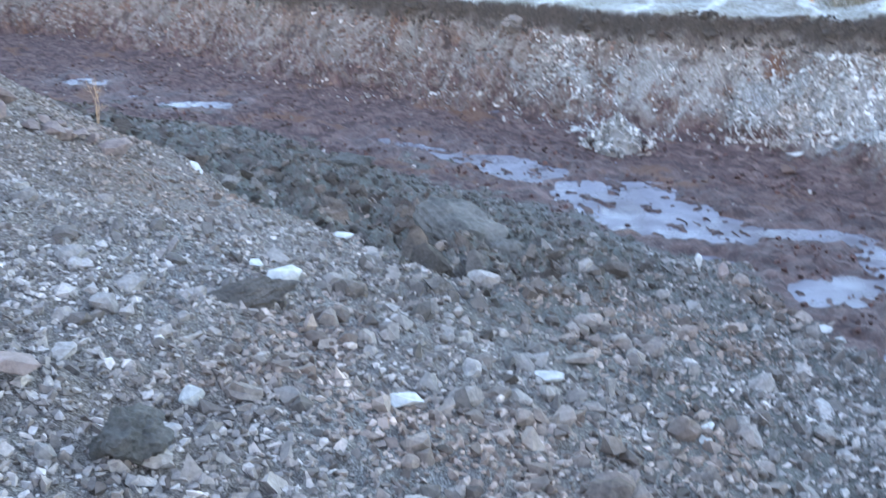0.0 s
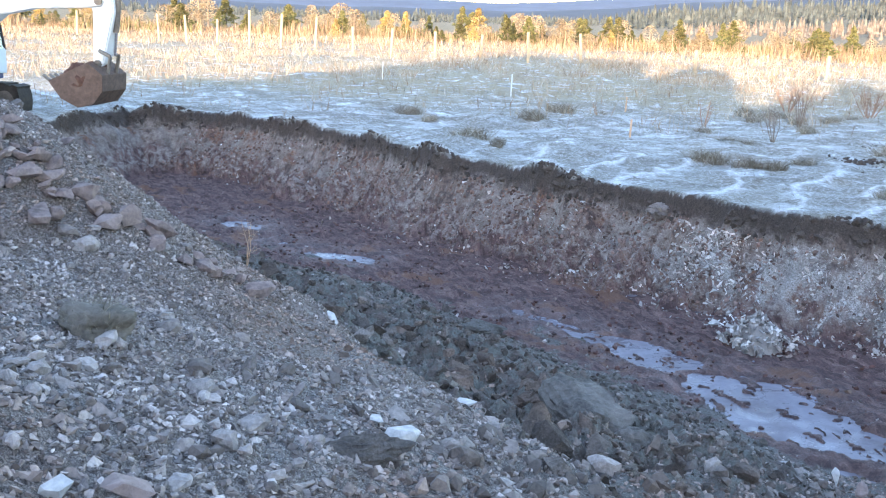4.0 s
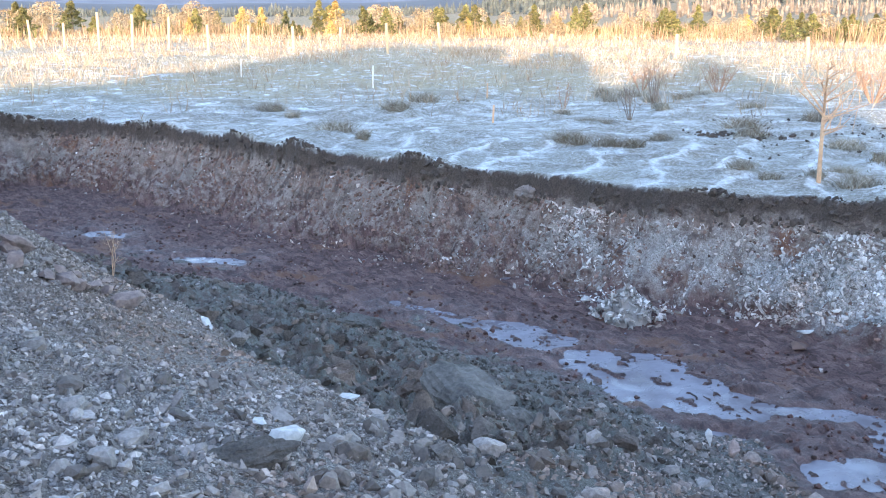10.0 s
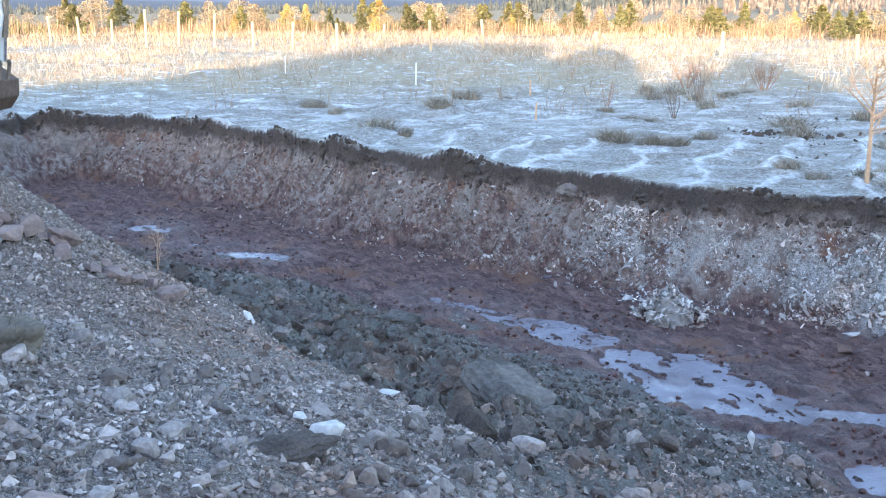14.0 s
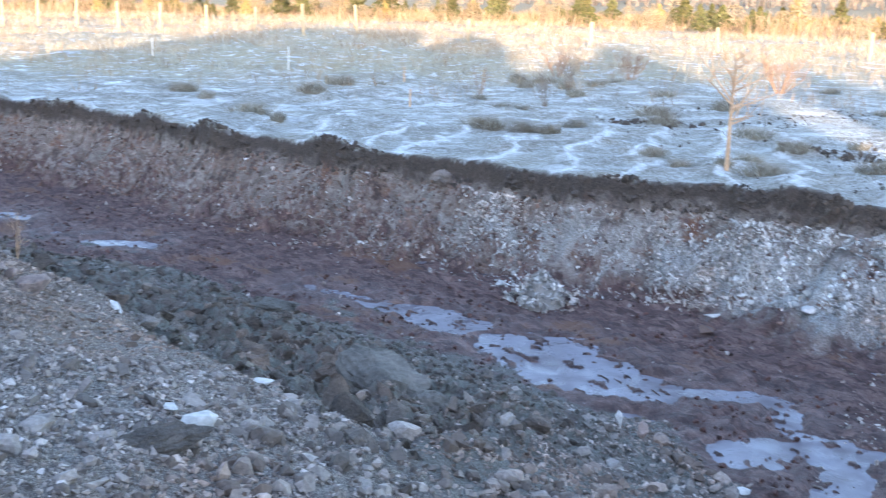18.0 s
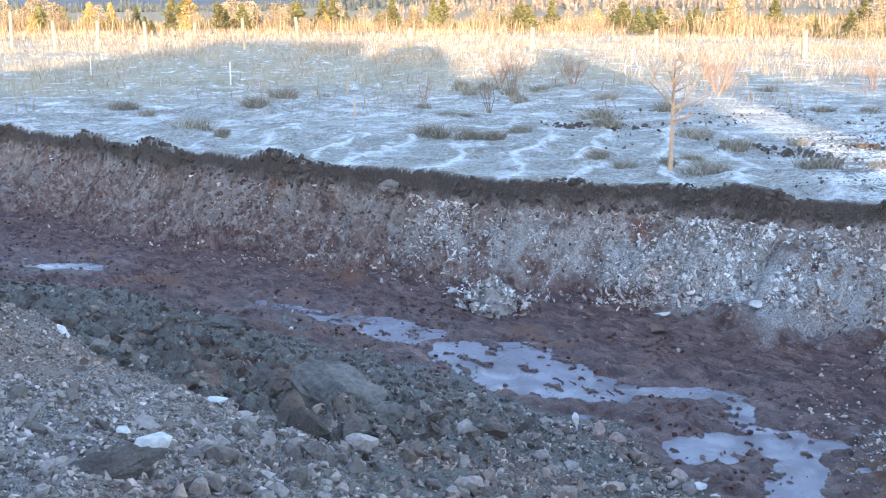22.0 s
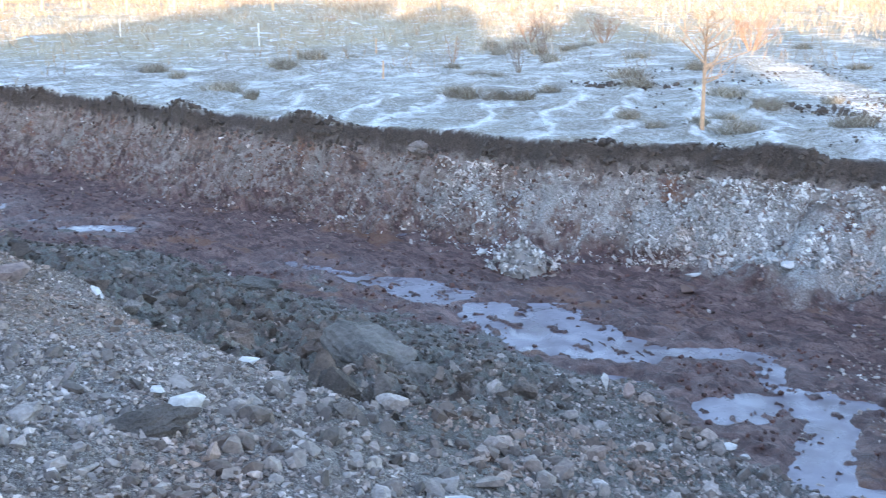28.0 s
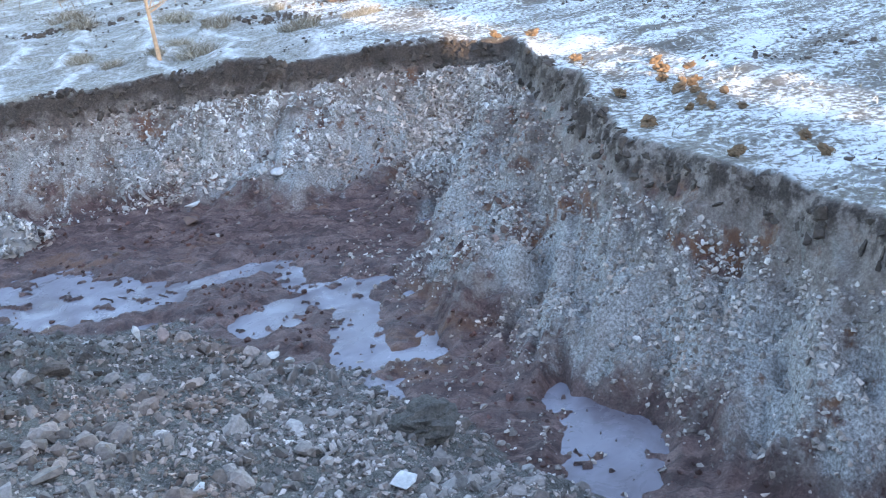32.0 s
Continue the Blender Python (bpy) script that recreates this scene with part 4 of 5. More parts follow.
straw = grass_material("straw", (0.0, (0.24, 0.15, 0.085)), (0.35, (0.40, 0.275, 0.17)), (0.7, (0.50, 0.385, 0.26)), (1.0, (0.66, 0.60, 0.50)))
rimed = grass_material("rimed_grass", (0.0, (0.14, 0.13, 0.085)), (0.4, (0.34, 0.33, 0.26)), (0.75, (0.52, 0.53, 0.50)), (1.0, (0.82, 0.86, 0.90)))
pale_grass = grass_material("pale_grass", (0.0, (0.25, 0.21, 0.145)), (0.5, (0.41, 0.365, 0.285)), (1.0, (0.60, 0.58, 0.53)))
green = grass_material("green_grass", (0.0, (0.12, 0.105, 0.075)), (0.7, (0.25, 0.22, 0.165)), (1.0, (0.40, 0.36, 0.26)))

sod = thing("grass_sod", (-2.73, 5.58, heights([-2.73], [5.58])[0]), "clump of sod with green grass on gravel", "grass clump")
bm = smooth_rock(np.random.RandomState(70), 4, 0.4)
bmesh.ops.transform(bm, matrix=Matrix.Translation((0, 0, 0.03)) @ Matrix.Diagonal((0.46, 0.40, 0.26, 1)), verts=bm.verts)
part("earth_ball", bm, plain("sod_earth", (0.16, 0.138, 0.112), 1.0, vary=0.4, scale=30), sod, smooth=True)
a, r = rng.uniform(0, 6.28, 420), 0.19 * np.sqrt(rng.uniform(0, 1, 420))
blades(r * np.cos(a), r * np.sin(a), 0.10 - 1.2 * r**2 + 0 * a, rng.uniform(0.05, 0.16, 420), rng.uniform(0.003, 0.006, 420), rng.uniform(0.5, 2.0, 420), green, "turf", "", sod)

lone("earth_slab", (-1.02, 5.12, 0.0), 0.24, brown_clod, "turned-up ledge of dark brown earth on gravel", "earth slab", 0.55, 2.3, 24, 34, True, tip=(18, 0), group="")

# heap of broken stone at the foot of the wall
pile = thing("rubble_pile", (2.92, 14.4, FLOOR), "small heap of pale broken stone at the wall's foot", "rubble pile")
kinds = []
for sv, sf in flakes[:6] + chips[:4]:
    me = mesh_of("stone", sv, sf)
    me.materials.append(plain("pile_stone", (0.42, 0.41, 0.395), 0.85, vary=0.25, scale=20, random_of="object") if not kinds else kinds[0].materials[0])
    kinds.append(me)
bm = bmesh.new()
bmesh.ops.create_cone(bm, cap_ends=True, segments=24, radius1=0.46, radius2=0.06, depth=0.5)
for w in bm.verts:
    w.co.z += 0.22
part("core", bm, kinds[0].materials[0], pile)
for k in range(300):
    f, a = rng.uniform(0, 1) ** 0.6, rng.uniform(0, 6.283)
    size = rng.uniform(0.05, 0.135)
    ob = new("stone", kinds[rng.randint(len(kinds))])
    ob.parent = pile
    ob.matrix_basis = pose(0.58 * f * math.cos(a), 0.5 * f * math.sin(a), 0.52 * (1 - f) + 0.05, *rng.normal(0, 40, 2), rng.uniform(0, 360)) @ Matrix.Diagonal((size, size, size, 1))

# ---- grass on the field ----
def field_grass(count, near, far, name, mat, label, high, wide, lean, keep):
    x, y = wedge(rng, count, near, far, -38, 67)
    z, s, across, spoil, fall, ridge, wet, belt, v, plough, swell = land(x, y)
    k = (spoil < 0.1) & (s < -0.12) & (ridge < 0.4) & (rng.uniform(0, 1, count) < keep(x, y))
    d = np.hypot(x, y)[k]
    h = rng.uniform(*high, k.sum())
    return blades(x[k], y[k], z[k], h, wide * np.maximum(1, d / 25) * rng.uniform(0.6, 1.4, k.sum()), rng.uniform(*lean, k.sum()), mat, name, label)


field_grass(150000, 8, 42, "short_grass", rimed, "short rimed grass matted flat by frost", (0.02, 0.09), 0.012, (0.8, 2.4), lambda x, y: step(-0.15, 0.35, rough_ground(x, y, 1.6, 3, 0.6, 91)) * (0.3 + 0.7 * step(9, 4, x - 0.5 * y + 6)) * (0.35 + 0.65 * step(24, 31, y)))
field_grass(90000, 7, 30, "short_grass", rimed, "short rimed grass standing in tufts", (0.03, 0.09), 0.012, (0.5, 1.8), lambda x, y: step(3.0, 6.0, x - 0.25 * y) * step(-0.2, 0.25, rough_ground(x, y, 0.8, 3, 0.6, 93)))
field_grass(80000, 27, 75, "mid_grass", pale_grass, "pale frosted grass leaning over", (0.10, 0.40), 0.008, (0.3, 1.3), lambda x, y: step(-0.3, 0.3, rough_ground(x, y, 5, 3, 0.6, 95)) * step(30, 40, y + 5 * grain(x / 5, y / 5, 96) + 0.4 * x * (x < 0)))
field_grass(150000, 38, 125, "tall_grass", straw, "tall dead straw-coloured grass", (0.2, 0.62), 0.010, (0.1, 0.9), lambda x, y: step(-0.25, 0.35, rough_ground(x, y, 9, 3, 0.6, 99)) * step(42, 54, y + 6 * grain(x / 6, y / 6, 97) + np.where(x > 0, 0.75, 0.35) * np.abs(x)))
field_grass(9000, 28, 45, "tall_grass", straw, "dead straw-coloured grass in scattered tufts", (0.2, 0.6), 0.014, (0.1, 0.7), lambda x, y: step(0.12, 0.3, rough_ground(x, y, 2.2, 2, 0.6, 101)))


# ---- tussocks of dead grass in the frosted field ----
hump_m = plain("tussock_earth", (0.22, 0.19, 0.145), 1.0, vary=0.4, scale=25, rel=0.9, depth=0.03)
dead_grass = grass_material("dead_grass", (0.0, (0.15, 0.125, 0.085)), (0.6, (0.29, 0.26, 0.20)), (1.0, (0.58, 0.58, 0.55)))
tufts = []
for k in range(4):
    r = np.random.RandomState(500 + k)
    tuft = thing("tussock", (0, 30, 0), "brown tussock of dead grass in frosted turf", "grass clump", "tussocks")
    bm = smooth_rock(r, 3, 0.3)
    bmesh.ops.transform(bm, matrix=Matrix.Diagonal((0.72, 0.62, 0.36, 1)), verts=bm.verts)
    part("hump", bm, hump_m, tuft, smooth=True)
    a, o = r.uniform(0, 6.283, 520), 0.62 * np.sqrt(r.uniform(0, 1, 520)) * r.uniform(0.6, 1.0, 520)
    blades(o * np.cos(a), o * np.sin(a), 0.18 - 0.45 * o**2, r.uniform(0.15, 0.5, 520), r.uniform(0.008, 0.018, 520), r.uniform(0.2, 1.3, 520), dead_grass, "turf", "", tuft)
    tufts.append(tuft)
r = np.random.RandomState(510)
spots = 0
while spots < 42:
    px, py = r.uniform(-7, 16), r.uniform(16, 36)
    gz, gs = (q[0] for q in land(np.array([px]), np.array([py]))[:2])
    if gs > -0.8 or (px > 9 and r.uniform() < 0.5):
        continue
    size = r.uniform(0.3, 0.7)
    m = pose(px, py, gz - 0.10 * size, 0, 0, r.uniform(-25, 25)) @ Matrix.Diagonal((r.uniform(1.0, 1.7), 1, 1, 1)) @ Matrix.Diagonal((size, size, size * r.uniform(0.7, 1.2), 1))
    if spots < 4:
        tufts[spots].matrix_basis = m
    else:
        copy_thing(tufts[spots % 4], pose(0, 0, 0)).matrix_basis = m
    spots += 1


# ---- trees, shrubs, stakes and fence ----
def bare_shrub(name, at, height, spread, stems, mat, label, category, seed, trunk=0.012, forks=5, sweep=1.0):
    r = np.random.RandomState(seed)
    ob = thing(name, (*at, heights([at[0]], [at[1]])[0]), label, category)
    for k in range(stems):
        a, out = r.uniform(0, 6.283), (0.0 if stems == 1 else r.uniform(0.2, 1.0)) * spread
        tip = Vector((out * math.cos(a), out * math.sin(a), height * r.uniform(0.75, 1.0)))
        foot = Vector((0.1 * tip.x, 0.1 * tip.y, -0.05))
        bend = foot.lerp(tip, 0.5) + Vector(r.normal(0, 0.04 * height, 3))
        bm = bmesh.new()
        rod(bm, foot, bend, trunk, trunk * 0.75, 6)
        rod(bm, bend, tip, trunk * 0.75, trunk * 0.3, 6)
        part("trunk" if stems == 1 else "stem", bm, mat, ob)
        for _ in range(forks):
            bm = bmesh.new()
            f = r.uniform(0.3, 0.97)
            p0 = foot.lerp(bend, f * 2) if f < 0.5 else bend.lerp(tip, f * 2 - 1)
            b = r.uniform(0, 6.283)
            reach = height * r.uniform(0.15, 0.36) * (1.25 - f) * sweep
            p1 = p0 + Vector((math.cos(b) * reach, math.sin(b) * reach, reach * r.uniform(0.2, 1.1)))
            rod(bm, p0, p1, trunk * 0.45, trunk * 0.18, 5)
            for _ in range(3):
                g = r.uniform(0.35, 1.0)
                q0 = p0.lerp(p1, g)
                rod(bm, q0, q0 + Vector(r.normal(0, 0.3 * reach, 3)) + Vector((0, 0, 0.3 * reach)), trunk * 0.22, trunk * 0.1, 4)
            part("branch", bm, mat, ob)
    return ob


bark = plain("pale_bark", (0.62, 0.40, 0.25), 0.85, vary=0.25, scale=20)
red_twig = plain("red_twig", (0.34, 0.21, 0.14), 0.85, vary=0.3, scale=20)
dark_twig = plain("dark_twig", (0.22, 0.165, 0.125), 0.9, vary=0.3, scale=20)
bare_shrub("sapling", (6.57, 16.85), 2.1, 0.2, 1, bark, "slender bare sapling with pale orange bark", "tree", 1, 0.042, 18, 1.3)
bare_shrub("shrub", (5.4, 27.2), 1.2, 0.5, 6, dark_twig, "dark leafless shrub in frosted grass", "shrub", 2, 0.012, 5)
bare_shrub("shrub", (7.1, 32.1), 1.7, 0.7, 9, dark_twig, "tall dark leafless shrub in frosted grass", "shrub", 3, 0.012, 6)
bare_shrub("shrub", (4.1, 31.0), 0.8, 0.25, 4, red_twig, "small reddish leafless shrub", "shrub", 4, 0.015, 4)
bare_shrub("shrub", (14.0, 32.0), 1.5, 1.0, 16, red_twig, "dense reddish twiggy shrub", "shrub", 5, 0.016, 8)
bare_shrub("shrub", (10.2, 36.0), 1.2, 0.9, 12, red_twig, "broad reddish twiggy shrub", "shrub", 6, 0.016, 8)
bare_shrub("shrub", (7.4, 35.5), 1.0, 0.9, 10, red_twig, "low brown twiggy shrub", "shrub", 7, 0.016, 7)
bare_shrub("shrub", (19.5, 32.0), 1.0, 0.9, 10, red_twig, "low reddish twiggy shrub", "shrub", 8, 0.016, 7)
bare_shrub("twig", (-3.4, 10.6), 0.62, 0.10, 3, bark, "thin dry weed stalks rising from clods", "weed", 9, 0.005, 4)

white_paint = plain("stake_white", (0.8, 0.79, 0.76), 0.7, vary=0.1)
post_wood = plain("post_wood", (0.52, 0.40, 0.26), 0.85, vary=0.2, scale=6)
for sx, sy, sh, lab in ((-2.1, 39.2, 0.85, "white-topped survey stake standing in frosted grass"), (1.7, 26.8, 0.5, "short thin stake in frosted grass"), (2.0, 34.8, 0.5, "short pale stake in frosted grass"), (-8.5, 47.0, 0.8, "pale stake in sunlit grass")):
    st = thing("stake", (sx, sy, heights([sx], [sy])[0] - 0.05), lab, "stake", "survey stakes")
    bm = bmesh.new()
    rod(bm, (0, 0, 0), (0.02, 0, sh + 0.05), 0.028, 0.025, 8)
    part("pole", bm, white_paint if sh > 0.55 else bark, st)
FENCE = [(-47.0, 95.0, 2.1), (-41.0, 91.0, 2.1), (-35.6, 87.1, 2.1), (-31.1, 81.9, 2.1), (-28.1, 80.7, 1.9), (-24.3, 77.1, 2.6), (-22.2, 78.3, 2.45), (-19.7, 79.2, 2.3), (-15.5, 73.6, 1.8), (-12.5, 72.4, 1.8),
         (-9.4, 73.0, 1.7), (-6.3, 74.6, 1.6), (-2.7, 70.2, 1.9), (0.9, 73.5, 1.9), (7.9, 65.9, 1.3), (14.3, 59.5, 1.4), (21.0, 56.8, 1.3), (27.5, 52.0, 1.3), (34.0, 47.5, 1.3)]
bm = bmesh.new()
rod(bm, (0, 0, -0.2), (0, 0, 1.12), 0.11, 0.10, 8)
first = None
for fx, fy, fh in FENCE:
    if first is None:
        first = thing("fence_post", (fx, fy, 0), "weathered wooden fence post in tall grass", "fence post", "fence posts")
        part("post", bm, post_wood, first)
        first.matrix_basis = pose(fx, fy, 0) @ Matrix.Diagonal((1, 1, fh, 1))
    else:
        ob = copy_thing(first, pose(fx, fy, 0, rng.normal(0, 2), rng.normal(0, 2), 0))
        ob.matrix_basis = pose(fx, fy, 0, rng.normal(0, 2), rng.normal(0, 2), 0) @ Matrix.Diagonal((1, 1, fh, 1))


def leaf_cloud(r, count, size, shape):
    """A crown of many small clumps of leaves or twigs; shape gives a place for each."""
    c = np.array([shape(r) for _ in range(count)])
    d = turns_of(r, count, 1.2)
    tri = np.array([[-0.5, -0.3, 0], [0.5, -0.3, 0], [0.1, 0.6, 0.15], [-0.35, 0.3, -0.15]])
    w = np.einsum("nij,vj->nvi", d, tri) * (size * r.uniform(0.5, 1.3, count))[:, None, None] + c[:, None, :]
    f = np.arange(count)[:, None] * 4
    return mesh_of("crown", w.reshape(-1, 3), np.concatenate([f + np.array([[0, 1, 2]]), f + np.array([[0, 2, 3]])]))


def pine_place(r):
    h = r.uniform(0.08, 1.0) ** 0.8
    a, o = r.uniform(0, 6.283), (1.05 - h) * 0.42 * r.uniform(0.3, 1.0) ** 0.5 * (0.75 + 0.25 * math.sin(h * 22))
    return (o * math.cos(a), o * math.sin(a), h)


def birch_place(r):
    h = r.uniform(0.2, 1.0)
    a, o = r.uniform(0, 6.283), 0.30 * math.sin(math.pi * min(1, h * 0.8 + 0.1)) * r.uniform(0.1, 1.0) ** 0.5
    return (o * math.cos(a), o * math.sin(a), h)


leaf_pine = grass_material("pine_needles", (0.0, (0.07, 0.08, 0.025)), (0.6, (0.17, 0.165, 0.06)), (1.0, (0.26, 0.23, 0.09)))
leaf_birch = grass_material("birch_twigs", (0.0, (0.20, 0.14, 0.08)), (0.5, (0.36, 0.28, 0.17)), (1.0, (0.50, 0.42, 0.28)))
leaf_scrub = grass_material("scrub_twigs", (0.0, (0.22, 0.13, 0.07)), (0.5, (0.38, 0.25, 0.14)), (1.0, (0.54, 0.40, 0.25)))
leaf_pale = grass_material("pale_birch_twigs", (0.0, (0.15, 0.12, 0.095)), (1.0, (0.30, 0.25, 0.20)))
leaf_gold = grass_material("golden_leaves", (0.0, (0.28, 0.19, 0.06)), (1.0, (0.55, 0.42, 0.16)))
# far spruce: needle colour lightened to blue-grey to stand in for haze
leaf_hazy = grass_material("hazy_spruce", (0.0, (0.06, 0.075, 0.075)), (0.6, (0.09, 0.105, 0.10)), (1.0, (0.13, 0.145, 0.13)))


def tree_kind(name, label, category, group, leaf, shape, count, size, seed, thin):
    r = np.random.RandomState(seed)
    ob = thing(name, (0, 200, -50), label, category, group)
    bm = bmesh.new()
    rod(bm, (0, 0, -0.05), (0, 0, 0.95), 0.02 * thin, 0.004, 6)
    wood = bark if leaf is not leaf_pine else dark_twig
    part("trunk", bm, wood, ob)
    for k in range(3):
        h, a = r.uniform(0.2, 0.75), 2.1 * k + r.uniform(0, 1.2)
        part("branch", rod(bmesh.new(), (0, 0, h), (0.3 * math.cos(a) * (1.1 - h), 0.3 * math.sin(a) * (1.1 - h), h + 0.14), 0.008, 0.003, 5), wood, ob)
    me = leaf_cloud(r, count, size, shape)
    me.materials.append(leaf)
    new("crown", me).parent = ob
    return ob


kinds = [tree_kind("young_pine", "young green pine at the field's far edge", "tree", "young trees", leaf_pine, pine_place, 760, 0.062, 200 + k, 1.5) for k in range(3)]
kinds += [tree_kind("young_birch", "bare reddish birch scrub at the field's far edge", "tree", "young trees", leaf_birch, birch_place, 520, 0.042, 210 + k, 0.9) for k in range(4)]
kinds += [tree_kind("young_larch", "golden young larch at the field's far edge", "tree", "young trees", leaf_gold, pine_place, 620, 0.058, 220 + k, 1.2) for k in range(2)]
used = [0] * len(kinds)
for k in range(300):
    a = radians(rng.uniform(-40, 68))
    base = np.interp(math.degrees(a), [-40, -15, 5, 20, 40, 68], [135, 130, 118, 100, 78, 70])
    d = base * rng.uniform(0.95, 1.5)
    i = rng.choice(len(kinds), p=[0.14, 0.14, 0.12, 0.12, 0.12, 0.12, 0.12, 0.06, 0.06])
    h = rng.uniform(1.3, 3.2) * d / 118
    m = pose(d * math.sin(a), d * math.cos(a), -0.05, 0, 0, rng.uniform(0, 360)) @ Matrix.Diagonal((h * rng.uniform(1.1, 2.1), h * rng.uniform(1.1, 2.1), h, 1))
    if used[i]:
        copy_thing(kinds[i], pose(0, 0, 0)).matrix_basis = m
    else:
        kinds[i].matrix_basis, used[i] = m, 1

# low scrub filling the belt
x, y = wedge(rng, 60000, 80, 165, -41, 69)
k = np.hypot(x, y) > np.interp(np.degrees(np.arctan2(x, y)), [-40, -15, 5, 20, 40, 68], [128, 124, 112, 94, 74, 66]) * (1 + 0.1 * grain(x / 9, y / 9, 111))
x, y = x[k], y[k]
tall = np.clip(0.75 + 1.5 * rough_ground(x, y, 11, 3, 0.6, 112), 0.3, 1.7)
blades(x, y, 0 * x, rng.uniform(0.4, 1.6, len(x)) * tall, rng.uniform(0.04, 0.12, len(x)), rng.uniform(0.02, 0.3, len(x)), leaf_scrub, "scrub", "reddish bare scrub along the field's far edge")
k = rng.uniform(0, 1, len(x)) < 0.5 * step(0.0, 0.3, rough_ground(x, y, 14, 3, 0.6, 113))
x, y, tall = x[k], y[k], tall[k]
blades(x, y, 0 * x, rng.uniform(0.5, 1.5, len(x)) * tall, rng.uniform(0.10, 0.24, len(x)), rng.uniform(0.1, 0.5, len(x)), leaf_pine, "scrub", "green juniper and pine scrub along the field's far edge")


def spruce_shape(r, wide):
    """A far conifer: ragged tiers, each a ring of drooping boughs."""
    verts, faces = [], []
    tiers = 5
    for k in range(tiers):
        base, top = 0.04 + 0.8 * k / tiers, min(1.0, 0.04 + 0.8 * k / tiers + 0.34)
        i, sides = len(verts), 6
        verts.append((0, 0, top))
        for q in range(sides):
            a, o = 2 * math.pi * (q + 0.5 * (k % 2)) / sides + r.normal(0, 0.2), wide * (1.05 - base) * r.uniform(0.6, 1.15)
            verts.append((o * math.cos(a), o * math.sin(a), base + r.normal(0, 0.03)))
        faces += [(i, i + 1 + q, i + 1 + (q + 1) % sides) for q in range(sides)]
    return np.array(verts, float), np.array(faces)


def forest(name, count, near, far, left, right, high, leaf, label, seed, wide=0.2):
    r = np.random.RandomState(seed)
    shapes = [spruce_shape(r, wide * r.uniform(0.8, 1.25)) for _ in range(8)]
    a, d = np.radians(r.uniform(left, right, count)), r.uniform(near, far, count)
    x, y = d * np.sin(a), d * np.cos(a)
    clump = 0.75 + 0.5 * rough_ground(x, y, 60, 3, 0.6, seed % 7)
    return many(name, shapes, x, y, heights(x, y) - 0.4, r.uniform(*high, count) * clump, leaf, label, "forest", r, 0.02)


forest("forest", 4200, 400, 900, 3, 75, (7, 13), leaf_hazy, "dark spruce forest in the distance, greyed by painted haze", 301)
forest("forest", 1500, 300, 400, 6, 75, (3, 6), leaf_pale, "sunlit bare birches before the distant forest", 302, 0.2)
forest("forest", 2600, 600, 1100, -50, 12, (5, 10), leaf_hazy, "low dark woods far across the plain, greyed by painted haze", 303)


def hills(name, distance, low, high, seed, colour, label):
    m, n, l, p = material(name, 1.0)
    # distance haze is painted in: its blue is part of the base colour
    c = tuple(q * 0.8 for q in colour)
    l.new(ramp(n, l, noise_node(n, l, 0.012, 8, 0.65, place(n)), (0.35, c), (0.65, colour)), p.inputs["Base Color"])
    a = np.radians(np.arange(-75, 95, 0.25))
    top = low + distance * 0.020 * step(-6, 18, np.degrees(a)) + (high - low) * (0.5 + 0.75 * rough_ground(np.degrees(a) / 16, 0 * a, 1.0, 5, 0.5, seed))
    rows = []
    for f, back in ((0.0, 0.0), (0.55, 0.06), (0.85, 0.10), (1.0, 0.14), (0.9, 0.2)):
        r = distance * (1 + back)
        rows.append(np.stack([r * np.sin(a), r * np.cos(a), f * top * (1 + back) - (3 if f == 0 else 0)], -1))
    v = np.stack(rows)
    i = np.arange(v.shape[0] * v.shape[1]).reshape(v.shape[:2])
    me = mesh_of(name, v.reshape(-1, 3), np.stack([i[:-1, :-1], i[:-1, 1:], i[1:, 1:], i[1:, :-1]], -1).reshape(-1, 4), True)
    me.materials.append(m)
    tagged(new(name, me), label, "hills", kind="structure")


hills("backdrop", 4000, 58, 76, 401, (0.13, 0.17, 0.24), "wooded hills on the horizon, coloured with blue haze")
hills("backdrop", 2300, 14, 30, 405, (0.08, 0.105, 0.14), "low dark wooded rise before the hills, tinted with blue haze")


# ---- excavator at the far end of the trench ----
paint_white = plain("white_paint", (0.80, 0.81, 0.80), 0.4, vary=0.06, scale=3, rel=0.05)
paint_pale = plain("pale_blue_paint", (0.62, 0.70, 0.76), 0.45, vary=0.08, scale=3, rel=0.05)
paint_navy = plain("navy_paint", (0.05, 0.07, 0.18), 0.5, vary=0.15, scale=4, rel=0.05)
steel = plain("worn_steel", (0.22, 0.19, 0.16), 0.55, 0.6, vary=0.35, scale=12)
chrome = plain("chrome", (0.75, 0.75, 0.76), 0.15, 1.0, vary=0.05, rel=0)
black = plain("black_rubber", (0.025, 0.025, 0.025), 0.8, vary=0.3)
track_steel = plain("track_steel", (0.05, 0.042, 0.035), 0.8, 0.3, vary=0.4, scale=12)
mud = plain("bucket_mud", (0.12, 0.062, 0.045), 0.95, vary=0.35, scale=9, rel=0.9, depth=0.04)
glass_m, n, l, p = material("cab_glass", 0.05)
p.inputs["Base Color"].default_value, p.inputs["Transmission Weight"].default_value = (0.75, 0.85, 0.80, 1), 0.9

